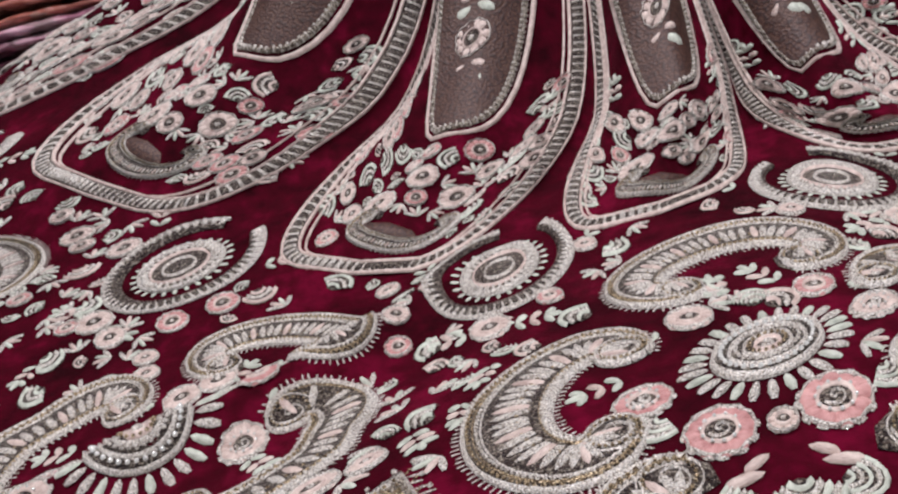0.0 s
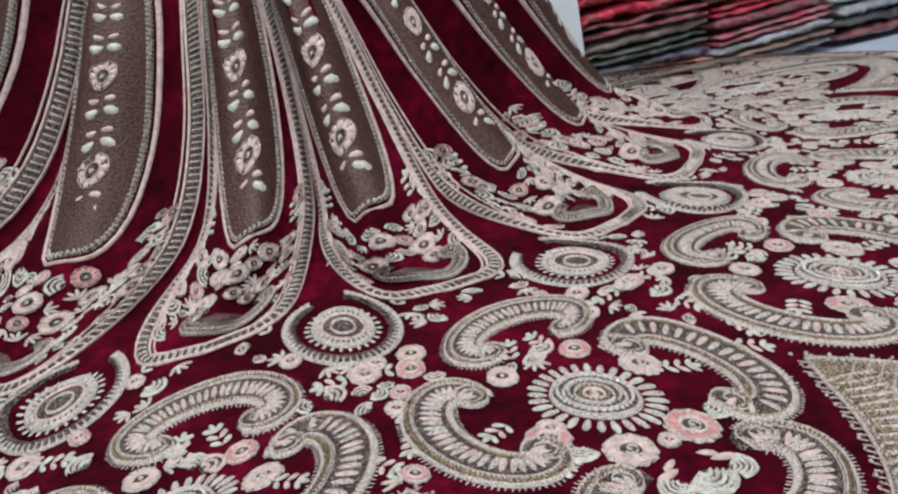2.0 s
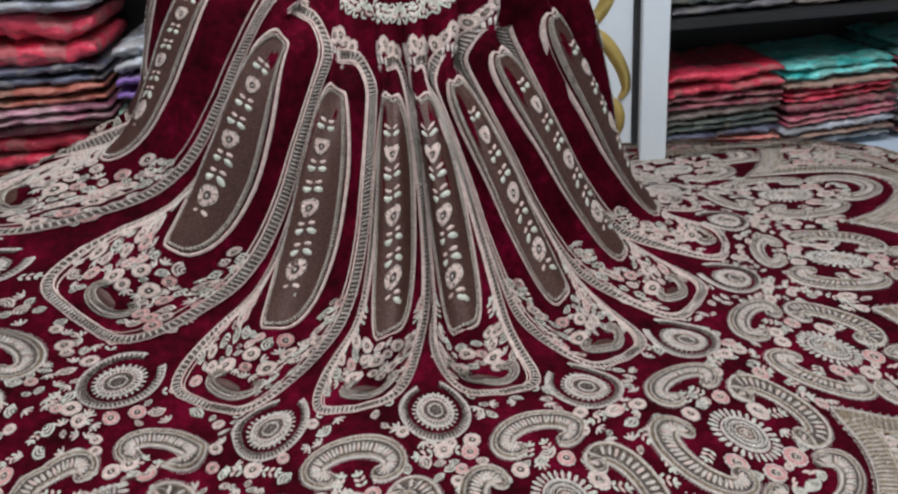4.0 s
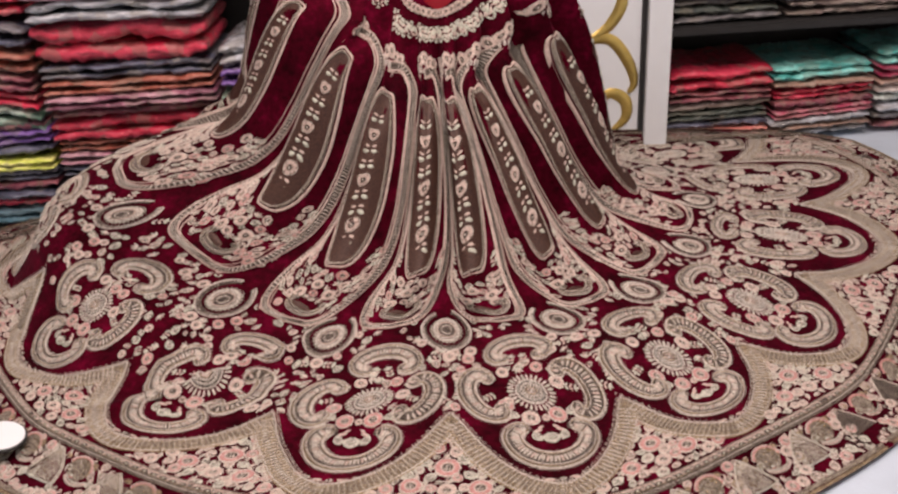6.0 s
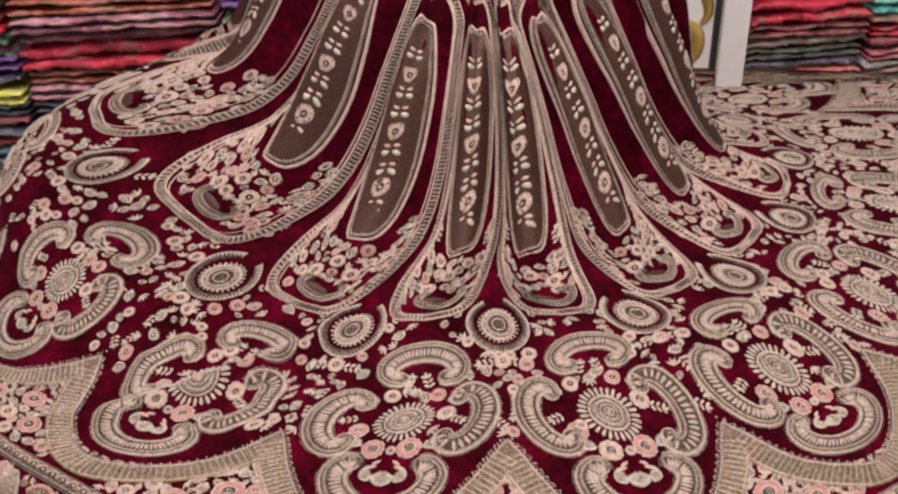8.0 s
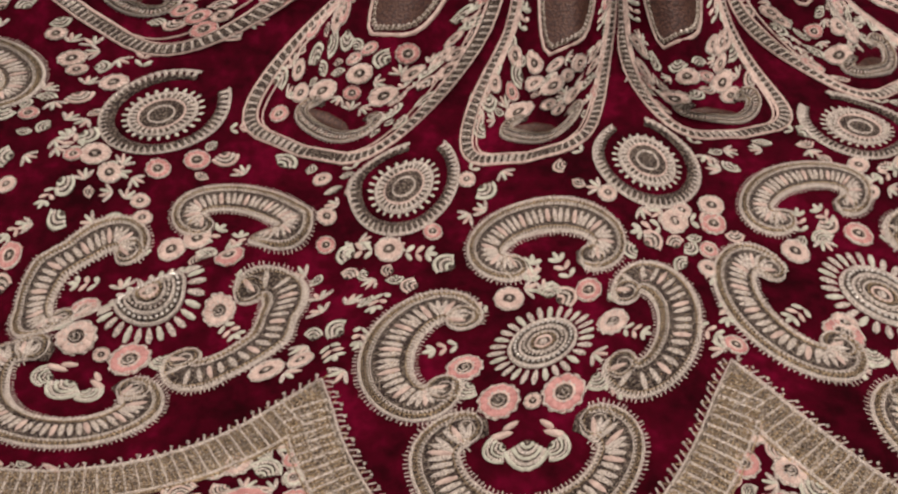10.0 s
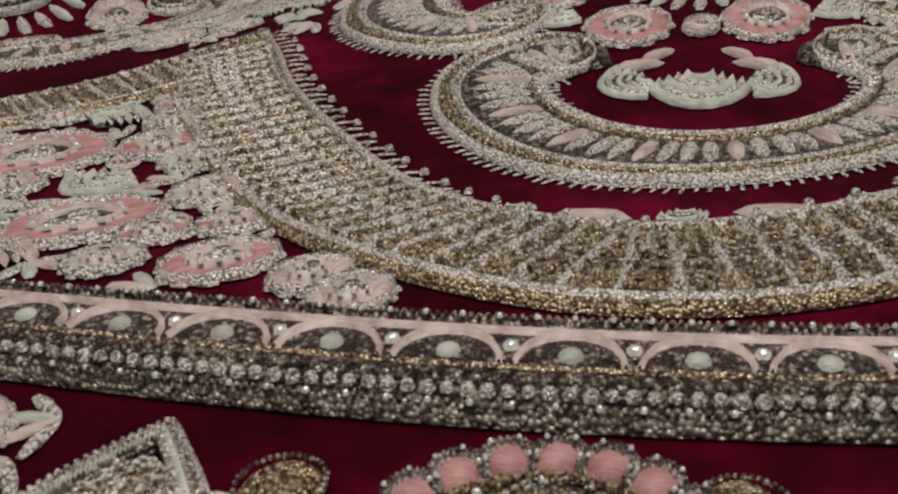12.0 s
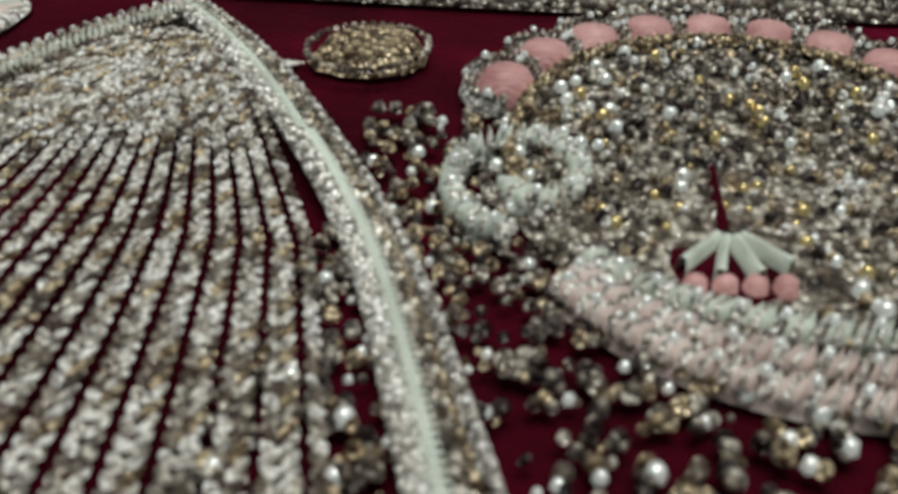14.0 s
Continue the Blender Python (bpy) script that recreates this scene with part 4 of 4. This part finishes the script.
for g in range(GORES):
    k = float(g)
    near = front(k)
    small = 2.4 <= k <= 6.6
    # --- medallion with its four curled paisleys
    if near:
        e = Emb(k, S_MED, size=0.87)
        medallion(e, near)
        fix(e.make("medallion", skirt, "round sunburst medallion of silver thread and beads"))
    sway = 0.006 * math.sin(2.1 * g)
    for name, fn, half in (("paisley", curl_line(-0.078, sway, 0.036, 0.052, 102, 258, 0.34, 150), 0.0195),
                           ("paisley", curl_line(0.078, -sway, 0.036, 0.052, 78, -78, 0.34, 150), 0.0195),
                           ("paisley", curl_line(0.008, -0.098, 0.056, 0.038, 195, 345, 0.36, 170), 0.0185),
                           ("paisley", curl_line(0.002, 0.094, 0.068, 0.064, 8, 172, 0.34, 135), 0.0205)):
        e = Emb(k, S_MED, size=0.90)
        kidney(e, fn, half, near)
        fix(e.make(name, skirt, "curled silver paisley with stitched fringe"))
    if near:
        e = Emb(k, S_MED)
        flower(e, -0.022, 0.050, 0.0145, small, BLU if g % 2 else PNK)
        flower(e, 0.022, 0.047, 0.0155, small)
        flower(e, 0.001, 0.052, 0.0065, False, BLU, 6)
        flower(e, -0.050, 0.020, 0.0125, small, PNK)
        flower(e, 0.050, -0.012, 0.0125, small, BLU)
        shell(e, 0.0, 0.080, math.pi / 2, 0.0150, small)
        for sd in (-1, 1):
            e.piece("leaf_sprays")
            shell(e, 0.014 * sd, 0.084, math.pi / 2 - sd * 1.1, 0.0105, small)
            e.piece("leaf_sprays")
            e.petal(0.010 * sd, 0.074, math.pi / 2 - sd * 1.3, 0.016, 0.006, BLU)
            e.petal(0.007 * sd, 0.066, math.pi / 2 - sd * 1.0, 0.012, 0.005, BLU)
            spray(e, 0.058 * sd, -0.004, math.pi / 2 - sd * 1.2, 0.020, small)
            spray(e, 0.050 * sd, 0.040, math.pi / 2 - sd * 0.9, 0.018, small)
            shell(e, 0.042 * sd, 0.034, math.pi / 2 - sd * 0.6, 0.010, small)
            flower(e, 0.030 * sd, -0.048, 0.0115, False, PNK if sd > 0 else BLU)
            spray(e, 0.045 * sd, -0.035, -1.57 + sd * 0.9, 0.016, small)
        shell(e, 0.0, -0.046, -1.57, 0.010, small)
        spray(e, -0.014, -0.062, -1.3, 0.022, small)
        spray(e, 0.018, -0.062, -1.9, 0.022, small)
        # flowers between this cluster and the next
        fix_k = 0.5 * e.w
        for sx, sy in ((0.0, -0.055), (0.012, -0.02), (-0.014, 0.0)):
            spray(e, fix_k + sx, sy, 1.2 + 40 * sx, 0.020, small)
        ring_taken = [(0, 0, 0.046), (-0.088, 0, 0.050), (0.088, 0, 0.050), (0, -0.120, 0.046), (0.035, -0.10, 0.036), (-0.035, -0.10, 0.036), (0, 0.10, 0.085), (0.05, 0.13, 0.05), (-0.05, 0.13, 0.05), (0, 0.04, 0.05), (0.045, -0.04, 0.03), (-0.045, -0.04, 0.03)]
        ring_taken += [(sd * 0.5 * float(e.width(S_OVAL - S_MED)), S_OVAL - S_MED, 0.052) for sd in (-1, 1)]
        ring_rng = random.Random(200 + g)
        foot = s_at(0.485) - S_MED

        def open_ring(x, y):
            half_w = 0.5 * float(e.width(y))
            return abs(x) < half_w and y > foot and S_MED + y < s_at(scallop_r(x / (2 * half_w))) - 0.036 and y < 0.03

        pack(e, ring_rng, (-0.16, 0.16, foot, 0.05), open_ring, ring_taken, 45, False, (BLU, BLU, PNK), (0.0115, 0.0085, 0.0065))
        e.make("floral_spray", skirt, "small blush and mint leaf sprays", split=small)
        # leaves under the large paisley
        e = Emb(k, s_at(0.815))
        for i in range(7):
            x = (i - 3) * 0.019
            yy = 0.024 - 4.5 * x * x
            if i % 2:
                shell(e, x, yy - 0.004, math.pi / 2, 0.0055, False, MIN)
            else:
                e.petal(x - 0.009, yy, 0.15, 0.018, 0.006, BLU)
        fix(e.make("leaf_garland", skirt, "small garland of pale leaves"))
        # --- bouquet between the scallops
        e = Emb(k + 0.5, S_TRI)
        rng = random.Random(g)
        taken = []
        for x, y, r, m in ((0.0, 0.010, 0.0205, PNK), (0.052, 0.052, 0.0190, PNK), (-0.050, 0.050, 0.0175, PNK), (0.004, 0.058, 0.0150, BLU), (0.105, 0.072, 0.012, PNK), (-0.105, 0.072, 0.012, BLU)):
            flower(e, x, y, r, small, m)
            taken.append((x, y, r))
        wt = e.w

        def between(x, y):
            return s_at(scallop_r(x / wt + 0.5)) + 0.0250 < S_TRI + y < S_ROPE - 0.019

        pack(e, rng, (-0.5 * wt, 0.5 * wt, -0.07, 0.10), between, taken, 230, small, (PNK, BLU, BLU, BLU, MIN, MIN), (0.0115, 0.0085, 0.0058))
        e.make("bouquet", skirt, "small pale leaves round the bouquet", split=small)
    # --- scalloped border, in two halves that meet in the points
    for x0, x1 in ((-0.025, 1.025),):
        e = Emb(k + 0.5, s_at(0.80))
        base = border_line(k + 0.5, x0 - 0.5, x1 - 0.5, 61 if near else 29)
        d = np.gradient(base, axis=0)
        d /= np.linalg.norm(d, axis=1, keepdims=True)
        nr = np.stack([-d[:, 1], d[:, 0]], -1)
        nr[len(nr) // 2] *= 1.5
        # the line of scallops runs along trough - point - trough in this frame
        e.ribbon(base, 0.0172 * np.linalg.norm(nr, axis=1), SIL, 0.0008, 0.0016, 6)
        for f, m in ((0.0172, GOL), (-0.0172, STI), (0.0145, STI)):
            e.ribbon(base + nr * f, 0.0010, m, 0.0018, 0.0012, 2)
        if near:
            e.bars(base + nr * 0.0085, 0.0048, 0.0034, GOL, 0.0009, 0.0034, 0.10)
            e.bars(base + nr * -0.0085, 0.0048, 0.0034, GOL, 0.0009, 0.0034, -0.10)
            e.bars(base, 0.0150, 0.0086, STI, 0.0012, 0.0042, 0.04)
            if small:
                for f in (-0.0130, -0.0088, -0.0046, 0.0, 0.0046, 0.0088, 0.0126):
                    e.beads(base + nr * f, 0.0043, 0.0010, (GOL, STI)[int(abs(f) * 1e4) % 2], 0.0040)
            e.fringe(base - nr * 0.0172, -1, 0.0085, 0.0060, STI, 0.0017, 0.5)
            e.fringe(base - nr * 0.0172, -1, 0.0060, 0.0090, GOL, 0.0016, -0.6)
            e.beads(base - nr * 0.0236, 0.0120, 0.0013, STI, 0.0022)
        fix(e.make("scalloped_border", skirt, "broad scalloped border of ribbed silver thread"))
    # --- rope band
    e = Emb(k, S_ROPE)
    w = e.w
    line = np.stack([np.linspace(-0.5, 0.5, 30) * w, np.zeros(30)], -1)
    e.ribbon(line, 0.0115, DRK, 0.0012, 0.0016, 6)
    for f, m in ((-0.0112, SIL), (0.0112, SIL), (0.0015, GOL), (-0.0085, BLU)):
        e.ribbon(line + [0, f], 0.0010, m, 0.002, 0.0016, 2)
    if near:
        for i in range(int(w / 0.019)):
            x = -0.5 * w + 0.0095 + i * 0.019
            e.ribbon(arc(x, 0.001, 0.0085, 0.0085, 180, 360, 10), 0.0016, BLU, 0.0022, 0.002, 2)
            e.disc(x, -0.002, 0.003, MIN, 0.004, 8)
            e.bead(x + 0.0095, -0.004, 0.0016, BEA, 0.004)
        e.beads(line + [0, 0.0072], 0.0030, 0.0013, STI, 0.0040)
        e.beads(line + [0, 0.0042], 0.0036, 0.0012, SIL, 0.0040)
        if small:
            for f in (-0.0112, 0.0112):
                e.beads(line + [0, f], 0.0014, 0.0005, SIL, 0.0042)
                e.beads(line + [0, f], 0.0061, 0.0006, BEA, 0.0044)
    fix(e.make("rope_band", skirt, "raised band of couched silver loops"))
    # --- hem border
    e = Emb(k, s_at(0.98))
    w = e.w
    line = np.stack([np.linspace(-0.5, 0.5, 24) * w, np.zeros(24)], -1)
    e.ribbon(line + [0, 0.0515], 0.003, GOL, 0.001, 0.002, 3)
    e.ribbon(line + [0, 0.043], 0.0045, SIL, 0.001, 0.0014, 3)
    fix(e.make("hem_edge", skirt, "gold cord edging the hem"))
    if near:
        for i in range(3):
            x = (i - 1) * w / 3 - 0.015
            macro = g == 4 and i == 1 or g == 3 and i == 2
            e = Emb(k, s_at(0.98))
            field = Emb(k, s_at(0.98))
            rosette(e, field, x + 0.008, -0.0335, 0.0265, macro or small, macro)
            fix(e.make("rosette", skirt, "beaded rosette with pink scalloped rim"))
            if field.count:
                tagged(fix(field.make("bead_field", skirt, "loose silver, gold and clear beads")), kind="stuff")
            e = Emb(k, s_at(0.98))
            fan(e, x - w / 6 + 0.0170, -0.0585, 0.037, 0.068, macro or small)
            fix(e.make("fan_motif", skirt, "ribbed silver fan edged with mint cord"))
            e = Emb(k, s_at(0.98))
            bud(e, x - 0.034, -0.048, -0.25, 0.0125)
            bud(e, x + 0.038, -0.048, -2.7, 0.0125)
            bud(e, x - 0.096, -0.042, -1.9, 0.011)
            taken = [(x, -0.028, 0.037), (x - 0.016, -0.012, 0.024), (x + 0.016, -0.012, 0.024), (x - 0.050, -0.03, 0.022), (x - 0.048, -0.005, 0.036), (x - 0.041, -0.046, 0.010), (x + 0.036, -0.050, 0.010)]
            flower(e, x + 0.004, 0.026, 0.012, small, PNK)
            taken.append((x + 0.004, 0.026, 0.012))
            lo, hi = x - w / 6, x + w / 6
            pack(e, rng, (lo, hi, -0.058, 0.038), lambda p, q: True, taken, 0 if macro else 60, small, (GOL, BLU, PNK, SIL), (0.0110, 0.0080, 0.0048))
            e.make("hem_border", skirt, "dense small leaves of the hem border", split=small)

    # --- the gore: net panel, outline cords, double band and floral filling
    top, low = s_at(0.205), s_at(0.352)
    mid = (top + low) / 2
    e = Emb(k, mid)
    half = (low - top) / 2
    n = 44
    t = np.linspace(0, 2 * np.pi, n, endpoint=False)

    def cigar(grow):
        yy = -np.cos(t)
        ww = (0.0325 + 0.0075 * yy) + grow
        return np.stack([ww * np.sign(np.sin(t)) * np.abs(np.sin(t)) ** 0.6, yy * (half + grow)], -1)

    ring = cigar(0)
    grid = [ring * f for f in (1.0, 0.66, 0.33)]
    vs = np.concatenate(grid + [[[0, 0]]])
    fc = [(r * n + i, r * n + (i + 1) % n, (r + 1) * n + (i + 1) % n, (r + 1) * n + i) for r in (0, 1) for i in range(n)] + [(2 * n + i, 2 * n + (i + 1) % n, 3 * n) for i in range(n)]
    e.add(vs, np.full(len(vs), 0.0008), fc, NETM)
    fix(e.make("net_panel", skirt, "long rounded panel of brown metallic net"))
    e = Emb(k, mid)
    closed = np.concatenate([ring, ring[:1]])
    e.ribbon(closed, 0.0022, SIL, 0.0014, 0.0016, 3)
    outer = cigar(0.006)
    e.ribbon(np.concatenate([outer, outer[:1]]), 0.0018, BLU, 0.001, 0.0014, 2)
    if near:
        e.bars(closed, 0.0022, 0.0042, STI, 0.0008, 0.0034)
        for i in range(9):
            yy = -half * 0.70 + i * half * 0.178
            sc = 1.0 + 0.06 * i
            if i % 3 == 1:
                flower(e, 0, yy, 0.011 * sc, False, BLU, 7)
            else:
                for sd in (-1, 1):
                    e.petal(0.001 * sd, yy, 1.57 - sd * 0.95, 0.014 * sc, 0.007 * sc, MIN)
                    e.petal(0.001 * sd, yy - 0.008, 1.57 - sd * 1.2, 0.010 * sc, 0.005 * sc, BLU)
    fix(e.make("panel_sprig", skirt, "trailing flower sprig and corded outline on the net"))

    # U-shaped double band round the gore
    su = s_at(0.47)
    e = Emb(k, mid)
    u0, u1 = s_at(0.172) - mid, su - mid
    ph = np.linspace(0, np.pi, 40)
    ys = (u0 + u1) / 2 - (u1 - u0) / 2 * np.cos(ph)
    bulge = np.clip(np.sin(ph), 0, 1) ** 0.36
    side = np.stack([-0.445 * bulge * e.width(ys), ys], -1)
    u_line = np.concatenate([side, side[::-1][1:] * [-1, 1]])
    e.ribbon(u_line, 0.0062, DRK, 0.001, 0.0016, 4)
    du = np.gradient(u_line, axis=0)
    du /= np.linalg.norm(du, axis=1, keepdims=True) + 1e-9
    nu = np.stack([-du[:, 1], du[:, 0]], -1)
    for f in (-0.006, 0.006):
        e.ribbon(u_line + nu * f, 0.0012, BLU, 0.0016, 0.0014, 2)
    if near:
        e.bars(u_line, 0.0042, 0.0058, STI, 0.0018, 0.0036)
        e.ribbon(u_line * [0.86, 0.97] + [0, 0.002], 0.0009, BLU, 0.0010, 0.0012, 2)
    fix(e.make("gore_band", skirt, "narrow silver band outlining a gore"))
    if near:
        # floral filling under the panel
        rng = random.Random(50 + g)
        e = Emb(k, s_at(0.40))
        w = e.w
        flower(e, -0.022, 0.012, 0.014, False, BLU)
        flower(e, 0.028, 0.0, 0.012, False, BLU)
        flower(e, 0.0, -0.012, 0.011, False, BLU)
        cig = low - s_at(0.40)

        def below(x, y):
            edge = float(e.width(y)) * 0.405
            return abs(x) < edge * (1 if y < 0.02 else 1 - ((y - 0.02) / 0.045) ** 2) and (y > cig + 0.016 or abs(x) > 0.053) and (y < 0.018 or abs(x - 0.004) > 0.046)

        taken = [(-0.022, 0.012, 0.014), (0.028, 0.0, 0.012), (0.0, -0.012, 0.011)]
        pack(e, rng, (-0.5 * w, 0.5 * w, -0.085, 0.062), below, taken, 110, False, (BLU, BLU, PNK), (0.0095, 0.0075, 0.0052))
        for sd in (-1, 1):
            spray(e, 0.30 * w * sd, -0.05, -1.57, 0.022, False)
            flower(e, 0.27 * w * sd, -0.03, 0.009, False, BLU, 6)
        e.make("floral_filling", skirt, "blush and mint leaves filling the gore", split=small)
        # small paisley in the foot of the gore
        e = Emb(k, s_at(0.435))
        kidney(e, curl_line(0.008, -0.006, 0.034, 0.018, 200, -20, 0.3, 120), 0.0070, True)
        e.piece("leaf_sprays")
        e.petal(-0.028, -0.004, 0.1, 0.05, 0.015, NETM)
        e.petal(-0.022, 0.002, 0.25, 0.045, 0.008, MIN)
        fix(e.make("foot_paisley", skirt, "small pale paisley at the foot of a gore"))
        # oval medallion between two gores
        e = Emb(k + 0.5, S_OVAL)
        e.disc(0, 0, 0.024, DRK, 0.0022, 24, 0.85, 1.05)
        e.bars(arc(0, 0, 0.0195, 0.0205, 0, 360, 40), 0.0026, 0.0042, STI, 0.0012, 0.0040)
        e.bars(arc(0, 0, 0.0420, 0.0440, -70, 250, 40), 0.0034, 0.0050, STI, 0.0014, 0.0038)
        for rr, m in ((0.023, STI), (0.016, BLU), (0.009, STI)):
            e.ribbon(arc(0, 0, rr, rr * 1.05, 0, 360, 30), 0.0014, m, 0.0024, 0.0016, 2)
        for i in range(26):
            a = 2 * math.pi * i / 26
            e.petal(0, 0, a, 0.006, 0.003, MIN, 0.002, 6, 0.024)
        e.ribbon(arc(0, 0.0, 0.039, 0.041, -70, 250, 40), np.concatenate([np.linspace(0.002, 0.007, 20), np.linspace(0.007, 0.002, 20)]), DRK, 0.001, 0.0018, 4)
        e.ribbon(arc(0, 0.0, 0.045, 0.047, -70, 250, 40), 0.0012, STI, 0.001, 0.0016, 2)
        for sd in (-1, 1):
            spray(e, 0.05 * sd, -0.02, -1.57 + sd * 0.6, 0.02, False)
        flower(e, 0, 0.062, 0.013, False, BLU)
        for sd in (-1, 1):
            spray(e, 0.012 * sd, 0.064, 1.57 - sd * 1.5, 0.024, False)
        fix(e.make("oval_medallion", skirt, "oval silver medallion in a crescent frame"))
        # yoke flowers near the waist
        e = Emb(k, s_at(0.165))
        for i in range(5):
            flower(e, (i - 2) * 0.012, -0.010 + 0.006 * abs(i - 2), 0.0095, False, BLU, 6)
            spray(e, (i - 2) * 0.013, -0.03, -1.57 + (i - 2) * 0.3, 0.018, False)
            spray(e, (i - 2) * 0.012, -0.055, 1.57 + (i - 2) * 0.3, 0.016, False)
            flower(e, (i - 2) * 0.011, -0.075, 0.008, False, BLU, 6)
        fix(e.make("yoke_garland", skirt, "cluster of pale flowers under the waist"))

# waistband with its red lining
bm = bmesh.new()
rows = []
for i in range(60):
    th = 2 * math.pi * i / 60
    rows.append([bm.verts.new((CX - 0.04 + r * math.cos(th), CY + r * math.sin(th), z)) for r, z in ((0.083, 0.622), (0.084, 0.645), (0.079, 0.647), (0.074, 0.63), (0.09, 0.50), (0.05, 0.45))])
for a, b in zip(rows, rows[1:] + rows[:1]):
    for j in range(5):
        bm.faces.new((a[j], b[j], b[j + 1], a[j + 1])).smooth = True
LINING = mat_plain("red_lining", (0.45, 0.005, 0.02), 0.5, 0, 0.1, 20, 0.002)
fix(part("waistband", bm, LINING, skirt, "red satin lining inside the gathered waist"))
